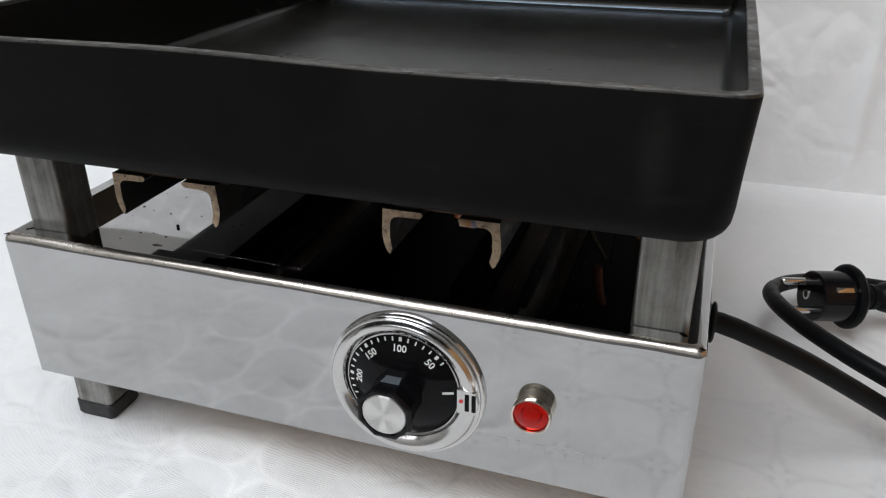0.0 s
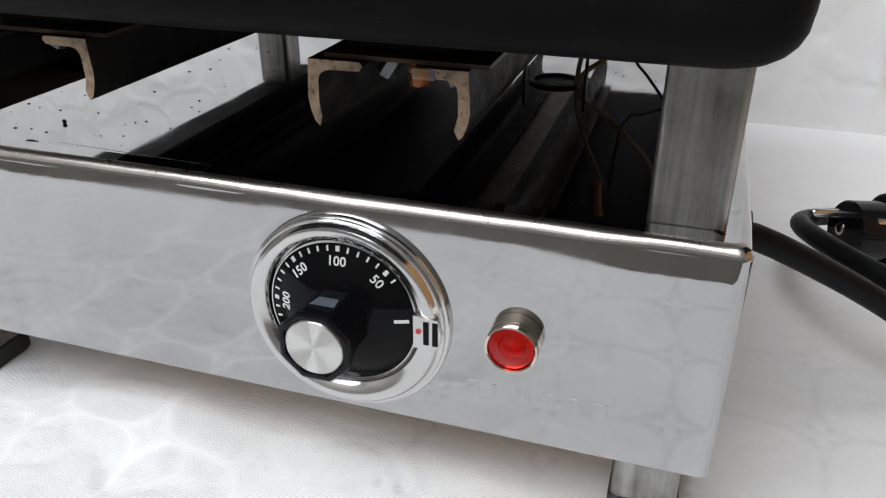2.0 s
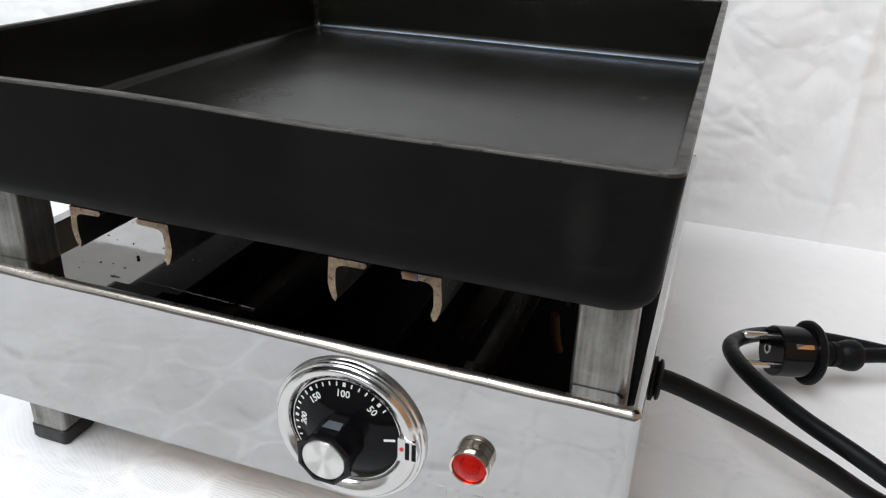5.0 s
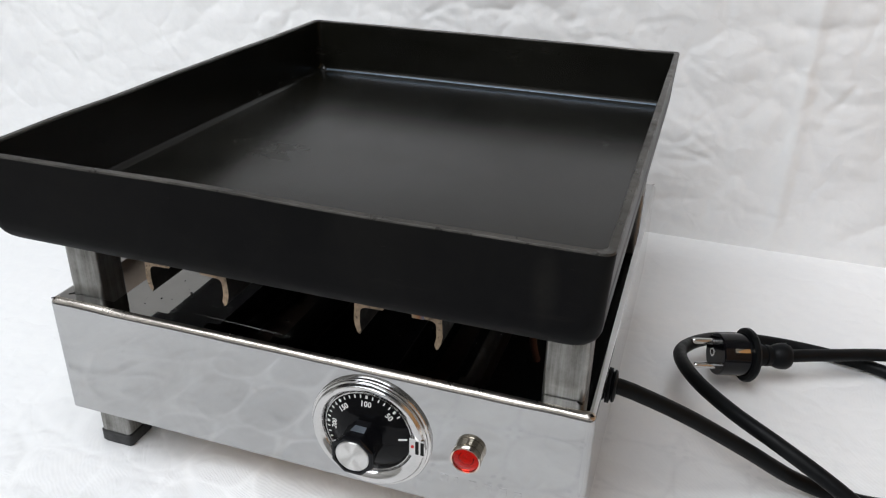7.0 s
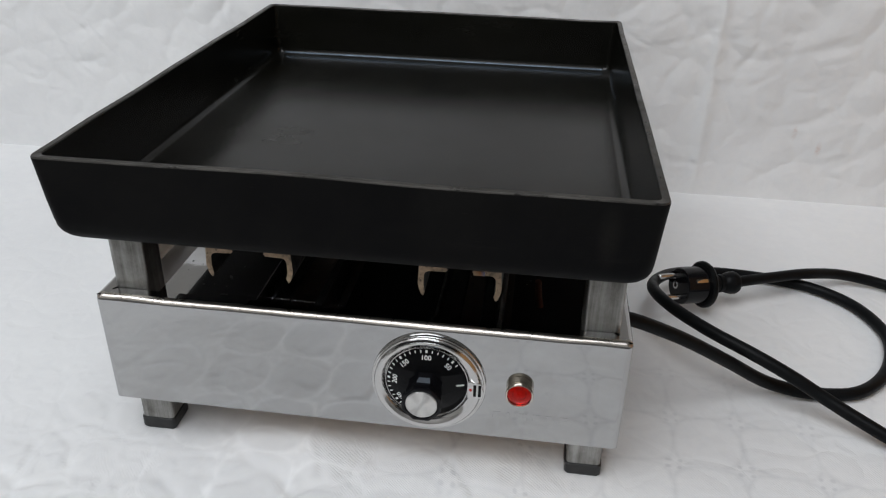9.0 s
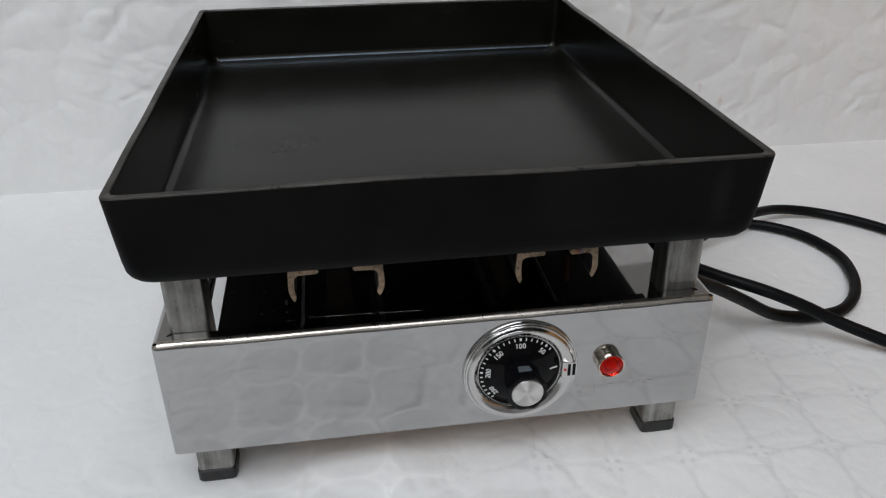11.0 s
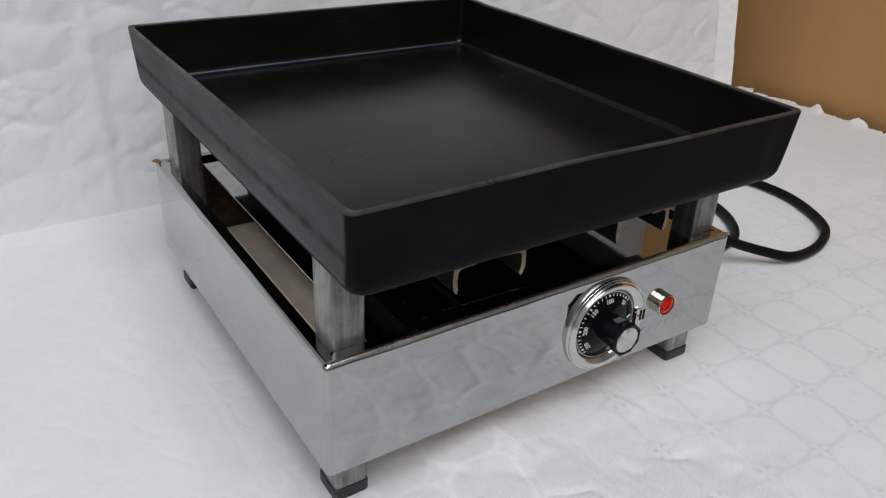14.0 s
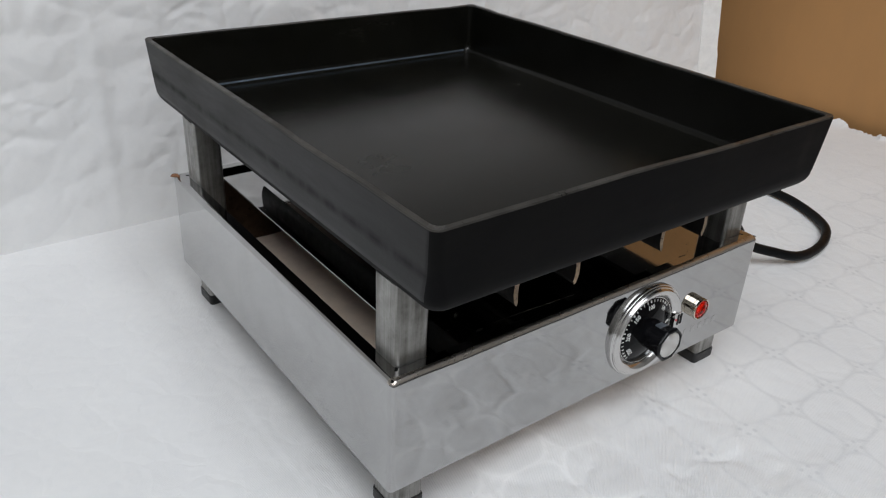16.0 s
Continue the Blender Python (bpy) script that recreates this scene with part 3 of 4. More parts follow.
for v in bm.verts:  # hand-folded: the top edge and the sheet wander a little
    top = max(0.0, min(1.0, (v.co.z - 0.0984) / 0.0012))
    if 0.008 < v.co.x < SIZE - 0.008 and v.co.y < 0.0025:
        v.co.y -= 0.00016 * top * noise.noise((v.co.x * 30, 8.1, 0))
        v.co.z += top * (0.0009 * noise.noise((v.co.x * 28, 1.3, 0)) + 0.0003 * noise.noise((v.co.x * 75, 4.3, 0)))
for f in bm.faces:  # only the front edge: its warm highlight is put into the colour
    if f.material_index == 1 and f.calc_center_median().y > 0.004:
        f.material_index = 0
part("housing", bm, (STEEL, BEAD), griddle, "mirror-polished stainless steel housing")
for sx, sy in ((0, 0), (1, 0), (0, 1), (1, 1)):
    bm = bmesh.new()
    ax, ay = (SIZE if sx else 0), (SIZE if sy else 0)
    dx, dy = (-1 if sx else 1), (-1 if sy else 1)
    a, b, w = 0.0012, FLANGE + 0.0005, 0.00055
    vs = [bm.verts.new((ax + dx * (p + q), ay + dy * (p - q), TOP + 0.00015 + (-0.0006 if p == a else 0))) for p, q in ((a, w), (b, w), (b, -w), (a, -w))]
    bm.faces.new(vs)
    bmesh.ops.solidify(bm, geom=bm.faces[:], thickness=0.0003)
    part("mitre_seam", bm, DARK, griddle, "dark open mitre seam")
SLOT = 0.0315  # an open slot runs between the deck and one side flange
part("deck_plate", extrude([(SLOT, DECK - 0.0010), (SLOT, DECK - 0.0003), (SLOT + 0.0003, DECK), (SIZE - 0.0019, DECK), (SIZE - 0.0016, DECK - 0.0003), (SIZE - 0.0016, DECK - 0.0010)], lambda u, v, w: (u, w, v), 0.0016, SIZE - 0.0016), DECKSTEEL, griddle, "mirror-polished deck plate under the pan", 4)

part("base_board", block(0.0500, SIZE - 0.0030, 0.0030, SIZE - 0.0030, 0.0295, 0.0330, 0.0005), TANBOARD, griddle, "tan insulating board in the bottom of the housing")
# dark brown sheet added over the polished inner back wall
part("inner_back_wall", block(0.0030, SIZE - 0.0030, SIZE - 0.0038, SIZE - 0.0016, 0.0335, 0.0965, 0.0003), HOT, griddle, "dark brown sheet over the inner back wall", 0)
part("deck_crease", tube([(0.079, 0.0190, DECK), (0.105, 0.0180, DECK + 0.00004), (0.140, 0.0165, DECK)], 0.00005, 6), CHROME, griddle, "thin bright crease in the deck plate")
bm = bmesh.new()
ring = [bm.verts.new((0.2355 + 0.0028 * math.cos(a) * (1 + 0.3 * math.sin(3 * a)), 0.0125 + 0.0016 * math.sin(a) * (1 + 0.2 * math.cos(2 * a)), DECK + 0.00008)) for a in (radians(20 * k) for k in range(18))]
bm.faces.new(ring)
part("burn_stain", bm, HOT, griddle, "small brown burn stain on the deck")

bm = bmesh.new()
bm.faces.new([bm.verts.new((0.0690 + 0.0022 * math.cos(a) * (1 + 0.25 * math.sin(2 * a + 1)), 0.0175 + 0.0008 * math.sin(a) * (1 + 0.3 * math.cos(3 * a)), DECK + 0.00008)) for a in (radians(20 * k) for k in range(18))])
part("grey_smudge", bm, DARK, griddle, "dark smudge on the deck plate")

# corner posts of square tube, which end below as feet in plastic caps
PAN_Z, CLAMP_Z = 0.1490, 0.1418
for px in (0.0085, SIZE - 0.0268):
    for py in (0.0095, SIZE - 0.0295):
        p = part("corner_post", shell([(0.004, 0.0010, 0), (PAN_Z, 0.0010, 0)], (px - 0.001, px + 0.021, py - 0.001, py + 0.021), 0.0022, n=3), TUBE, griddle, "dull streaked square steel tube")
        part("foot_cap", shell([(-0.0015, 0.0012, 0), (0.0, 0.0004, 0), (0.0065, 0.0004, 0), (0.0072, 0.001, 0)], (px - 0.0012, px + 0.0212, py - 0.0012, py + 0.0212), 0.0026, n=3), CAP, p, "black plastic foot cap")

# the pan: folded sheet with rounded lower edges, flaring a little to the rim
PAN = (0.0005, 0.3015, -0.0285, 0.331)
RIM_Z = 0.1965
R = 0.012
levels = [(RIM_Z - 0.0008, 0.0, 0, 0.005), (RIM_Z - 0.0016, 0.00004, 0, 0.005), (PAN_Z + R + 0.012, 0.0014, 0, 0.006), (PAN_Z + R + 0.0012, 0.0017, 0, 0.0085), (PAN_Z + R, 0.0018, 0, 0.009)]
levels += [(PAN_Z + R * (1 - math.sin(radians(a))), 0.0018 + R * (1 - math.cos(radians(a))), 0, 0.009 - 0.002 * a / 90) for a in (15, 30, 45, 60, 75, 90)]
outer = [(PAN_Z, 0.0018 + R + 0.001, 0, 0.007)] + levels[::-1]
RI, FLOOR = 0.0052, 0.1545
inner = [(RIM_Z - 0.0016, 0.0039, 2), (FLOOR + RI + 0.0012, 0.0047, 2), (FLOOR + RI, 0.0048, 2)] + [(FLOOR + RI * (1 - math.sin(radians(a))), 0.0048 + RI * (1 - math.cos(radians(a))), 2) for a in (22, 45, 68, 90)] + [(FLOOR, 0.0048 + RI + 0.001, 2)]
rows = [(z, i, 0, c) for z, i, m, c in outer] + [(RIM_Z, 0.0005, 1), (RIM_Z, 0.0034, 1), (RIM_Z - 0.0005, 0.0038, 2)] + inner
rows[len(outer) - 1] = (*rows[len(outer) - 1][:2], 1, 0.005)
bm = shell(rows, PAN, 0.0045, n=6)
slice_up(slice_up(bm, 0, PAN[0] + 0.012, PAN[1] - 0.012, 24), 1, PAN[2] + 0.012, PAN[3] - 0.012, 24)
for v in bm.verts:  # the rim is beaten slightly out of true
    up = max(0.0, (v.co.z - 0.165) / (RIM_Z - 0.165))
    free = min(1.0, max(0.0, min(v.co.x - PAN[0], PAN[1] - v.co.x) / 0.03)) if v.co.y < 0 or v.co.y > 0.3 else min(1.0, max(0.0, min(v.co.y - PAN[2], PAN[3] - v.co.y) / 0.03))
    v.co.z += up * free * (0.0010 * noise.noise((v.co.x * 14, v.co.y * 14, 3.3)) + (0.0009 * math.exp(-((v.co.x - 0.12) / 0.045) ** 2) if v.co.y < 0 else 0))
    v.co.y += up * free * 0.0010 * noise.noise((v.co.x * 12, 7.7, 0)) * (1 if v.co.y < 0.01 or v.co.y > 0.31 else 0)
for f in bm.faces:
    f.normal_update()
    if f.material_index == 0 and abs(f.normal.x) > 0.96:
        f.material_index = 3
pan = part("pan", bm, (BLACK, RIM, OILED, BARE), griddle, "black blued steel pan with a worn rim", 50)
part("weld_seam", tube([(0.012, 0.3252, FLOOR + 0.0016), (0.10, 0.3255, FLOOR + 0.0018), (0.20, 0.3253, FLOOR + 0.0016), (0.29, 0.3252, FLOOR + 0.0016)], 0.0010, 8), WELD, pan, "bright bluish weld along the back of the pan floor")

# under the pan: two pairs of steel angles that clamp the heating elements
for bx, width in ((0.0715, 0.0475), (0.1855, 0.0435)):
    for k, (edge, s) in enumerate(((bx, 1), (bx + width, -1))):
        top, low, th, fl = CLAMP_Z - 0.0012, 0.1235, 0.0032, 0.0155
        prof = [(0.0006, top), (fl - 0.0008, top), (fl, top - th * 0.3), (fl - 0.001, top - th * 0.72)] + [(th + 0.0030 * (1 - math.cos(radians(a))), top - th * 0.8 - 0.0030 * (1 - math.sin(radians(a)))) for a in (90, 65, 45, 25, 0)] + [(th * 0.95, low + 0.006), (th * 1.15 + 0.0004 * k, low + 0.002), (th * 0.9, low - 0.0004), (th * 0.55, low + 0.0006), (th * 0.2, low + 0.0035), (0, low + 0.007)]
        bm = extrude([(edge + s * u, v) for u, v in prof], lambda u, v, w: (u, w, v), -0.0035, 0.305)
        bm.faces.ensure_lookup_table()
        for f in bm.faces:
            f.material_index = 1 if len(f.verts) > 8 else 0
        part("heater_angle", bm, (DARK, RAW), griddle, "sooty steel angle with a raw cut end", 30)
    part("heater_plate", block(bx + 0.004, bx + width + 0.004, -0.001, 0.300, CLAMP_Z - 0.0011, CLAMP_Z), HOT, griddle, "heat-tinted thin steel strip")
    part("heating_element", block(bx + 0.008, bx + width - 0.008, 0.006, 0.29, CLAMP_Z + 0.0001, PAN_Z - 0.0001, 0.0008), DARK, griddle)
    for nx, nz, turn, tall in ((bx + 0.0115, 0.1310, 32, 0.0062), (bx + 0.0300, 0.1296, -24, 0.0046)):
        bm = turned([(0.0, -tall / 2), (0.0024, -tall / 2), (0.0028, -tall / 2 + 0.0005), (0.0028, tall / 2), (0.0, tall / 2)], (0, 0, 0), "z", 6)
        bmesh.ops.transform(bm, matrix=Matrix.Translation((nx, 0.0250, nz + 0.0016)) @ pose(0, 0, 0, 14, turn, 20), verts=bm.verts)
        part("clamp_nut", bm, NUT, griddle, "dull grey hexagonal nut", 0)
part("element_terminal", turned([(0.0, -0.0050), (0.0028, -0.0050), (0.0031, -0.0043), (0.0030, 0.0062), (0.0, 0.0062)], (0.2060, 0.0250, 0.1330), "z", 18), AMBER, griddle, "amber-brown heat-tinted element end", 30)
part("tinted_lug", block(0.2142, 0.2200, -0.0038, 0.0200, CLAMP_Z - 0.0041, CLAMP_Z - 0.0014, 0.0003), TINTED, griddle, "steel lug tinted blue and straw by heat", 30)

# the cable hole in the deck, its wires, and the thermostat's thin feeler
HX, HY = 0.2245, 0.1460
part("hole_grommet", turned([(0.0094, 0.0), (0.0112, 0.0002), (0.0115, 0.0007), (0.0110, 0.0011), (0.0100, 0.0012), (0.0094, 0.0009)], (HX, HY, DECK), "z", 28, closed=True), DARK, griddle, "dark metal collar of the cable hole")
part("deck_hole", turned([(0.0, 0.0), (0.0096, 0.0)], (HX, HY, DECK + 0.0003), "z", 28), DARK, griddle)
for a in (-1, 1):
    part("clamp_tab", extrude([(0, 0), (0.0055, 0), (0.0048, 0.0085), (0.0030, 0.0115), (0.0016, 0.0100)], lambda u, v, w: (HX + a * (0.0122 + w * 0.0012), HY - 0.005 + u, DECK + v), 0, 1), DARK, griddle)
part("heater_wire", tube([(0.2335, 0.1420, DECK - 0.003), (0.2340, 0.1425, 0.1040), (0.2345, 0.1450, 0.1100), (0.2365, 0.1500, 0.1190), (0.2400, 0.1560, 0.1320), (0.2470, 0.1620, 0.1485)], 0.0010, 8), GLASSFIBRE, griddle, "beige glass-fibre heater wire")
part("heater_wire", tube([(0.2340, 0.1412, DECK - 0.003), (0.2360, 0.1425, 0.1035), (0.2410, 0.1450, 0.1075), (0.2470, 0.1480, 0.1120), (0.2540, 0.1520, 0.1190), (0.2650, 0.1600, 0.1340), (0.2700, 0.1660, 0.1485)], 0.0011, 8), GLASSFIBRE, griddle, "beige glass-fibre heater wire")
part("wire_sleeve", tube([(0.2520, 0.1140, 0.1488), (0.2500, 0.1110, 0.1380), (0.2490, 0.1090, 0.1260)], 0.0022, 10), SLEEVE, griddle, "brown insulating sleeve under the pan")
part("feeler_tube", tube([(0.2500, 0.1570, 0.1488), (0.2535, 0.1500, 0.1150), (0.2620, 0.1380, 0.1065), (0.2690, 0.1290, 0.1010), (0.2720, 0.1250, DECK - 0.002)], 0.0006, 6), DARK, griddle, "thin dark feeler tube")

bm = bmesh.new()
for v in bmesh.ops.create_icosphere(bm, subdivisions=2, radius=0.0022)["verts"]:
    v.co = Vector((v.co.x * 1.5, v.co.y, v.co.z * 0.5)) * (1 + 0.8 * noise.noise(v.co * 600)) + Vector((0.0005, 0.2945, TOP + 0.0006))
part("rust_fleck", bm, RUST, griddle, "brown rust fleck on the back corner", 20)

# thermostat: stepped chrome bezel, dial disc, knob
DX, DZ, DISH = 0.1906, 0.0652, 0.0056
thermostat = new("thermostat")
thermostat.parent = griddle
BEZEL = [(0.0323, -0.0004), (0.0323, 0.0014), (0.0320, 0.0019), (0.0315, 0.0020), (0.0313, 0.0022), (0.0311, 0.0031), (0.0307, 0.0034), (0.0303, 0.0034), (0.0301, 0.0036), (0.0298, 0.0045), (0.0292, 0.0052), (0.0281, 0.0054), (0.0266, 0.0050), (0.0252, 0.0041), (0.0243, 0.0030), (0.0240, 0.0020), (0.0238, -0.0003)]
bm = turned(BEZEL, (0, 0, 0), n=96)
for v in bm.verts:  # the ring is wider towards the marker field
    r = math.hypot(v.co.x, v.co.z)
    v.co.x += DX + 0.0012 * (r - 0.026) / 0.008
    v.co.z += DZ - 0.0008 * (r - 0.026) / 0.008
part("bezel", bm, CHROME, thermostat, "stepped chrome ring round the dial", 30)
part("dial_face", turned([(0.0, DISH), (0.0090, DISH), (0.0228, 0.0019), (0.0232, 0.0016), (0.0232, 0.0002)], (DX, 0, DZ), n=64), GLOSS, thermostat, "glossy black scale disc")
part("dial_ring", turned([(0.0229, 0.0017), (0.0230, 0.0021), (0.0233, 0.0022), (0.0236, 0.0018)], (DX, 0, DZ), n=64), CHROME, thermostat)
SLOPE = math.degrees(math.atan2(DISH - 0.0019, 0.0138))


def on_scale(r, ang, lift=0.00012):
    """A frame on the cone of the scale: x along the rim, y outwards, z off the surface."""
    a, d = radians(ang), DISH - (DISH - 0.0019) * (r - 0.0090) / 0.0138 + lift
    return Matrix.Translation((DX + r * math.cos(a), -d, DZ + r * math.sin(a))) @ pose(0, 0, 0, 90, 0, 0) @ pose(0, 0, 0, 0, 0, ang - 90) @ pose(0, 0, 0, -SLOPE, 0, 0)


for value, ang in ((50, 48), (100, 91), (150, 134), (200, 175), (250, 216)):
    lettering(str(value), 0.0040, on_scale(0.0177, ang), "scale_number", thermostat, INK, "white number %d on the scale" % value)
for k in range(-1, 22):
    bm = block(-0.0006 if k % 5 == 0 else -0.00028, 0.0006 if k % 5 == 0 else 0.00028, -0.0008, 0.0008, -0.0001, 0.00008)
    bmesh.ops.transform(bm, matrix=on_scale(0.0214, 48 + 8.5 * k), verts=bm.verts)
    part("scale_tick", bm, INK, thermostat, smooth=0)
bm = block(-0.0005, 0.0005, -0.0022, 0.0022, -0.0001, 0.00008)
bmesh.ops.transform(bm, matrix=on_scale(0.0190, 3), verts=bm.verts)
part("zero_mark", bm, INK, thermostat, "white zero mark", smooth=0)
R8 = 1 / math.cos(radians(22.5))
part("knob", turned([(r * R8, d) for r, d in ((0.0, 0.0040), (0.0092, 0.0044), (0.0090, 0.0110), (0.0096, 0.0170), (0.0105, 0.0196), (0.0108, 0.0207), (0.0105, 0.0216), (0.0098, 0.0219), (0.0089, 0.0218), (0.0087, 0.0211), (0.0, 0.0211))], (DX, 0, DZ), n=8, phase=radians(22.5)), KNOBBLACK, thermostat, "black eight-sided plastic knob", 25)
# bluish plate on the top facet: a reflection put into shape and colour
bm = bmesh.new()
for w, d, z in ((0.0030, 0.0100, 0.0090), (0.0037, 0.0150, 0.0094)):
    for s in (-1, 1):
        bm.verts.new((DX + s * w, -d, DZ + z + 0.0004))
bm.verts.ensure_lookup_table()
bm.faces.new([bm.verts[k] for k in (0, 1, 3, 2)])
bmesh.ops.solidify(bm, geom=bm.faces[:], thickness=0.0006)
part("knob_glint", bm, KNOBGLINT, thermostat, "bluish plate standing in for a reflection on the knob", 20)
cap = part("knob_cap", turned([(0.0, 0.0), (0.0083, 0.0), (0.0087, -0.0003), (0.0087, -0.0012)], (0, 0, 0), n=64), SPUN, thermostat, "turned aluminium disc on the knob")
cap.location = (DX, -0.0217, DZ)
part("window_plate", extrude([(DX + 0.0234, -0.0052), (DX + 0.0305, -0.0048), (DX + 0.0318, 0.0), (DX + 0.0305, 0.0050), (DX + 0.0234, 0.0056)], lambda u, v, w: (u, -w, DZ + v), 0.001, 0.0056), CHROME, thermostat, "flat chrome field beside the scale")
for wx in (0.0274, 0.0301):
    part("marker_bar", block(DX + wx - 0.0009, DX + wx + 0.0007, -0.0059, -0.0054, DZ - 0.0035, DZ + 0.0040), GLOSS, thermostat, "black marker bar", smooth=0)
part("red_dot", turned([(0.0, 0.0059), (0.0008, 0.0059), (0.0009, 0.0054)], (DX + 0.0250, 0, DZ + 0.0006), n=16), REDDOT, thermostat, "red dot")

# indicator lamp
LX, LZ = 0.2424, 0.0648
indicator = new("indicator_lamp")
indicator.parent = griddle
part("collar", turned([(0.0076, -0.0005), (0.0076, 0.0022), (0.0073, 0.0023), (0.0073, 0.0027), (0.0076, 0.0028), (0.0077, 0.0050), (0.0075, 0.0056), (0.0071, 0.0058), (0.0067, 0.0055), (0.0065, 0.0046), (0.0062, 0.001), (0.0, 0.001)], (LX, 0, LZ), n=64), NICKEL, indicator, "shiny nickel collar")
part("lens", turned([(0.0, 0.0026), (0.0030, 0.0026), (0.0034, 0.0020), (0.0060, 0.0020), (0.0063, 0.0026), (0.0065, 0.0046), (0.0064, 0.0050), (0.0058, 0.0055), (0.0048, 0.0059), (0.0040, 0.0062), (0.0034, 0.0067), (0.0024, 0.0072), (0.0012, 0.0075), (0.0, 0.0076)], (LX, 0, LZ), n=64), LENS_RED, indicator, "domed clear red lens")
# white disc added inside the lamp only to brighten the red lens
part("lens_brightener", turned([(0.0, 0.0014), (0.0058, 0.0014), (0.0061, 0.0017), (0.0062, 0.0011)], (LX, 0, LZ), n=32), INK, indicator, "white disc added behind the lens to brighten it")
part("neon_bulb", turned([(0.0, 0.0012), (0.0016, 0.0012), (0.0017, 0.0020), (0.0010, 0.0025), (0.0, 0.0026)], (LX, 0, LZ), n=20), GLOWTUBE, indicator, "small unlit bulb behind the lens")

# embossed maker's mark: six plain raised shapes
for k in range(6):
    part("embossed_mark", block(0.2285 + 0.0075 * k, 0.2285 + 0.0075 * k + (0.0016 if k == 1 else 0.0040), -0.00010, 0.0006, 0.0436, 0.0482, 0.00006), STEEL, griddle, "plain embossed shape in the front sheet")

# cable with its bushing and plug
GX, GY, GZ = 0.300, 0.062, 0.0775
bm = turned([(0.0, -0.0008), (0.0086, -0.0008), (0.0094, 0.0003), (0.0093, 0.0010), (0.0076, 0.0013), (0.0072, 0.0017), (0.0084, 0.0021), (0.0087, 0.0029), (0.0080, 0.0036), (0.0060, 0.0040), (0.0, 0.0041)], (0, 0, 0), "z", 32)
bmesh.ops.transform(bm, matrix=Matrix.Translation((GX, GY, GZ)) @ pose(0, 0, 0, 0, 90, 0), verts=bm.verts)
part("cable_bushing", bm, RUBBER, griddle, "black rubber bushing")
PLUG = Matrix.Translation((0.3610, 0.1990, 0.0248)) @ pose(0, 0, 0, 0, 5, 24)
PLUG = PLUG @ Matrix.Translation((-0.019, 0, 0)) @ Matrix.Scale(0.87, 4) @ Matrix.Translation((0.019, 0, 0))
TAIL = PLUG @ Vector((0.060, 0, 0))
CR = 0.0044
BACK = PLUG.to_3x3() @ Vector((0.012, 0, 0.0012))
CABLE = [(0.302, 0.0615, 0.0785), (0.3124, 0.0656, 0.0740), (0.3430, 0.0780, 0.0560), (0.3760, 0.0913, 0.0330), (0.4040, 0.1010, 0.0135), (0.4260, 0.1045, 0.0056), (0.4480, 0.1045, CR), (0.4706, 0.1100, CR), (0.4920, 0.1290, CR)]  # from the bushing to the first loop
CABLE += [(0.508, 0.158, CR), (0.514, 0.190, CR), (0.503, 0.225, CR), (0.478, 0.248, CR), (0.447, 0.258, CR), (0.415, 0.259, 0.006), (0.385, 0.251, 0.010), (0.360, 0.232, 0.017), (0.3425, 0.203, 0.0265), (0.3355, 0.170, 0.0365)]
CABLE += [(0.3455, 0.138, 0.0415), (0.367, 0.114, 0.0405), (0.393, 0.097, 0.0365), (0.417, 0.087, 0.0285), (0.437, 0.080, 0.0195), (0.457, 0.069, 0.0130), (0.480, 0.058, 0.0070), (0.508, 0.057, CR), (0.540, 0.064, CR), (0.569, 0.081, CR), (0.590, 0.114, CR), (0.601, 0.152, CR)]
CABLE += [(0.597, 0.194, CR), (0.578, 0.230, CR), (0.547, 0.260, CR), (0.508, 0.2670, 0.0090), (0.472, 0.2520, 0.0160), (0.438, 0.2340, 0.0195), tuple(TAIL + BACK), tuple(TAIL - BACK)]
part("power_cable", tube(CABLE, CR, 16, step=0.005), RUBBER, griddle, "thick black rubber power cable lying in loops", 60)
plug = new("power_plug")
plug.parent = griddle


def plug_part(name, bm, mat, label=""):
    bmesh.ops.transform(bm, matrix=PLUG, verts=bm.verts)
    return part(name, bm, mat, plug, label)


def along(profile, n=40, phase=0.0):
    bm = turned(profile, (0, 0, 0), "z", n, phase)
    bmesh.ops.transform(bm, matrix=pose(0, 0, 0, 0, 90, 0), verts=bm.verts)
    return bm


PT = radians(42)  # the plug lies turned about its length
plug_part("plug_body", along([(0.0, 0.0), (0.0156, 0.0), (0.0164, 0.0010), (0.0166, 0.0200), (0.0168, 0.0235), (0.0, 0.0235)]), KNOBBLACK, "black plug body")
plug_part("plug_flange", along([(0.0150, 0.0222), (0.0196, 0.0226), (0.0211, 0.0239), (0.0213, 0.0261), (0.0202, 0.0279), (0.0155, 0.0297), (0.0110, 0.0309), (0.0, 0.0309)]), RUBBER, "raised black rim")
plug_part("strain_relief", along([(0.0088, 0.030), (0.0086, 0.0385), (0.0074, 0.0392), (0.0074, 0.0405), (0.0084, 0.0410), (0.0083, 0.0440), (0.0072, 0.0446), (0.0072, 0.0460), (0.0082, 0.0468), (0.0094, 0.0500), (0.0104, 0.0535), (0.0104, 0.0580), (0.0090, 0.0606), (0.0, 0.0612)]), RUBBER, "ribbed strain relief")
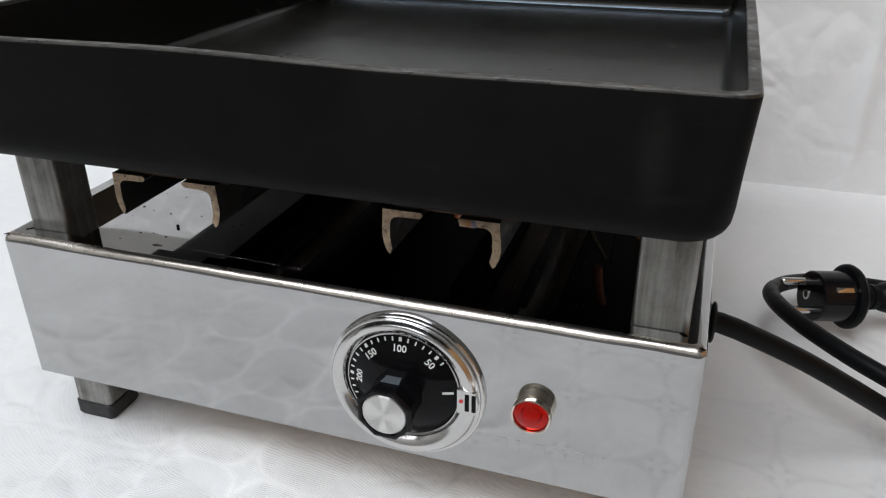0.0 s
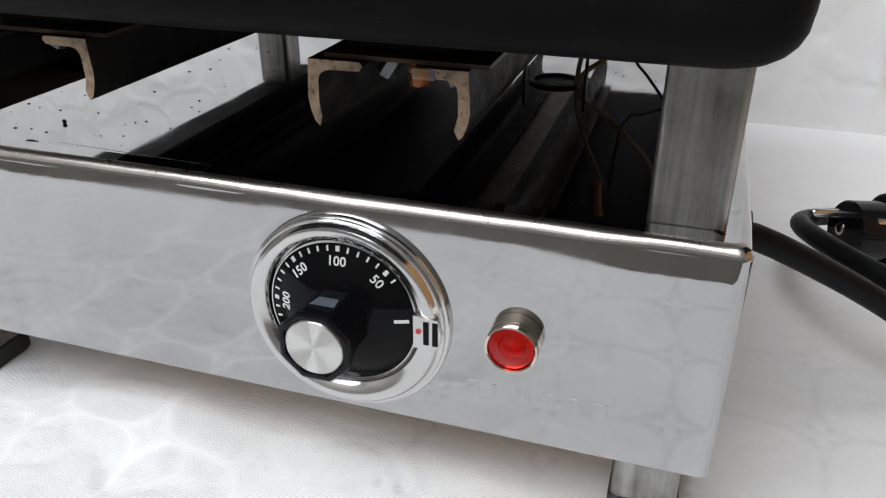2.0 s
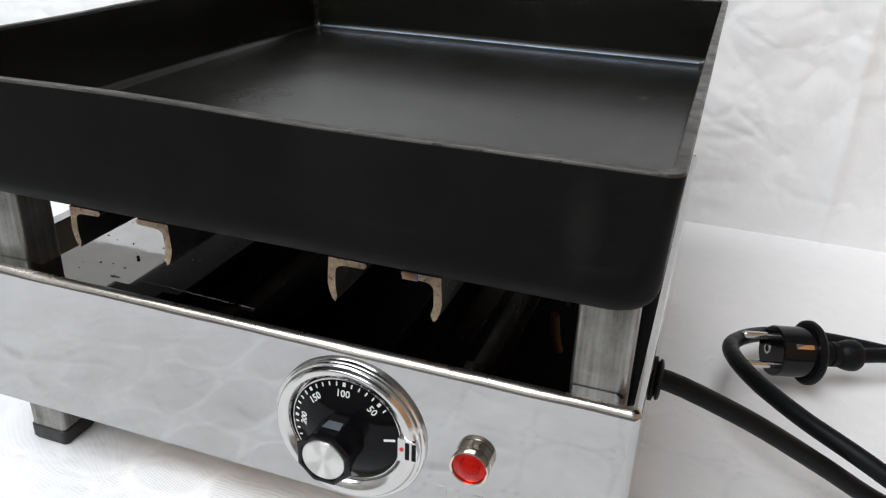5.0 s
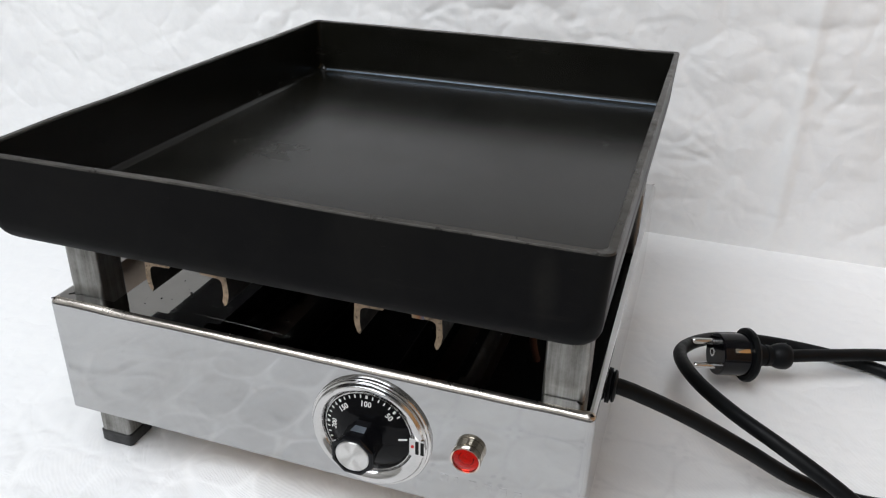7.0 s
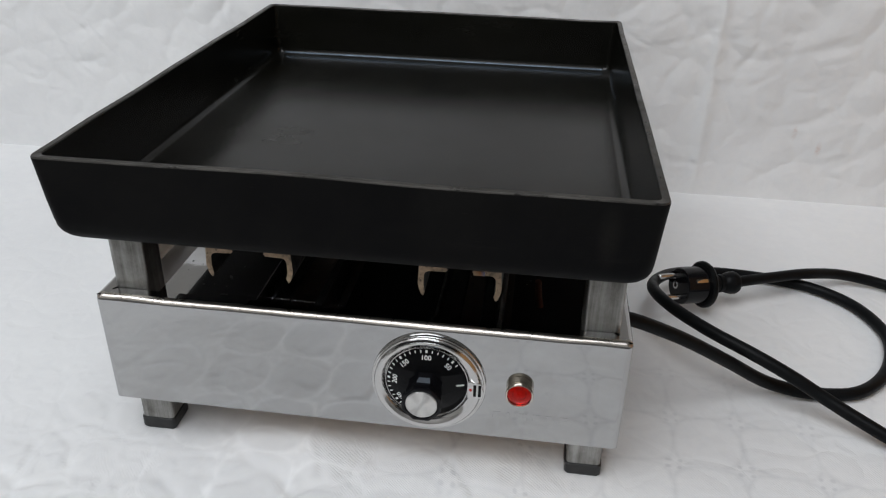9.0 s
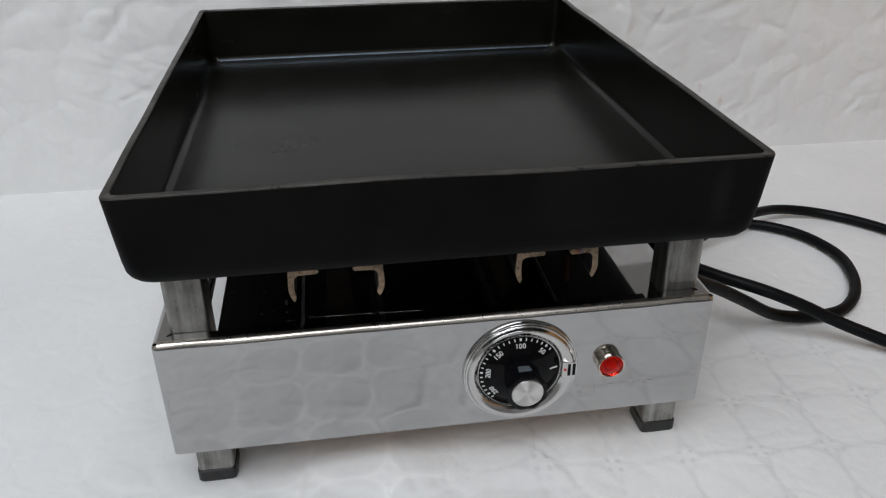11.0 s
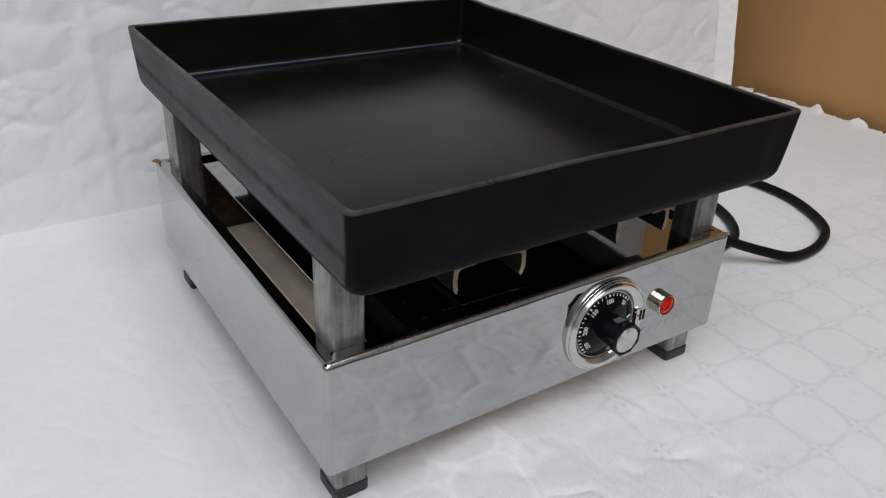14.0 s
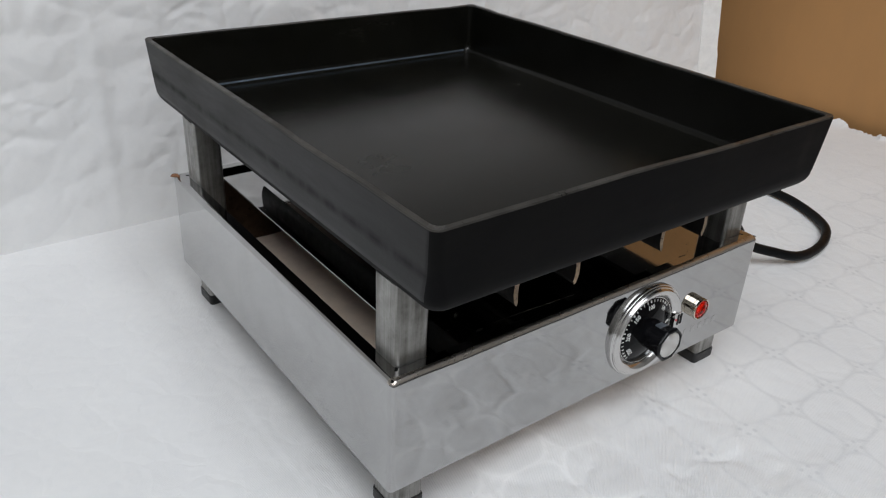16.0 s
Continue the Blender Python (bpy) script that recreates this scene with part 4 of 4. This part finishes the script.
for s in (-1, 1):
    bm = along([(0.0, -0.0190), (0.0014, -0.0188), (0.0022, -0.0178), (0.0024, -0.0160), (0.0024, 0.0005)], 16)
    bmesh.ops.translate(bm, vec=(0, s * 0.0095 * math.sin(PT), s * 0.0095 * math.cos(PT)), verts=bm.verts)
    plug_part("pin", bm, CHROME, "round metal pin")
    bm = block(0.004, 0.018, -0.0016, 0.0016, -0.0005, 0.0006, 0.0003)
    bmesh.ops.transform(bm, matrix=pose(0, 0, 0, math.degrees(PT) * -1 + (90 if s > 0 else -90), 0, 0) @ Matrix.Translation((0.004, 0, 0.0166)), verts=bm.verts)
    plug_part("earth_clip", bm, NICKEL, "metal earth strip")
bm = along([(0.0022, -0.0006), (0.0036, -0.0006), (0.0038, 0.0004)], 20)
bmesh.ops.translate(bm, vec=(0, 0.004, -0.001), verts=bm.verts)
plug_part("earth_socket", bm, CHROME, "metal earth socket")

# crumbs burnt onto the deck
rng = random.Random(5)
bm = bmesh.new()
for k in range(170):
    side = k % 2
    x = rng.uniform(0.036, 0.115) if side == 0 else rng.uniform(0.20, 0.265)
    y = 0.012 + 0.26 * rng.random() ** 1.6
    r = rng.choice((0.00014, 0.0002, 0.00026, 0.0004)) * (1.25 if side == 0 else 1.0)
    a = rng.random() * 3.14
    vs = [bm.verts.new((x + r * rng.uniform(0.6, 2.2) * math.cos(a + j * 1.2566), y + r * rng.uniform(0.6, 1.5) * math.sin(a + j * 1.2566), DECK + 0.0001)) for j in range(5)]
    tip = bm.verts.new((x, y, DECK + 0.0001 + r * 0.6))
    for j in range(5):
        bm.faces.new((vs[j], vs[(j + 1) % 5], tip))
tagged(part("crumbs", bm, SPECK, None, "tiny burnt crumbs scattered on the polished deck"), "", "crumbs", kind="stuff")
bm = bmesh.new()
bmesh.ops.create_uvsphere(bm, u_segments=12, v_segments=8, radius=0.0008)
bmesh.ops.transform(bm, matrix=Matrix.Translation((0.0665, 0.036, DECK + 0.0007)), verts=bm.verts)
tagged(part("black_bead", bm, SPECK, None, "small round black bead on the polished deck"), "", "bead")
# glints of the deck drawn as tiny pale specks
bm = bmesh.new()
for k in range(22):
    x, y, r, a = rng.uniform(0.15, 0.268), rng.uniform(0.012, 0.11), rng.choice((0.00008, 0.0001, 0.00014)), rng.random() * 3.14
    ring = [bm.verts.new((x + r * rng.uniform(0.7, 2.0) * math.cos(a + j * 1.2566), y + r * rng.uniform(0.7, 1.4) * math.sin(a + j * 1.2566), DECK + 0.0001)) for j in range(5)]
    tip = bm.verts.new((x, y, DECK + 0.0001 + r * 0.6))
    for j in range(5):
        bm.faces.new((ring[j], ring[(j + 1) % 5], tip))
tagged(part("flakes", bm, INK, None, "tiny pale specks set as glints on the dark mirrored deck"), "", "flakes", kind="stuff")
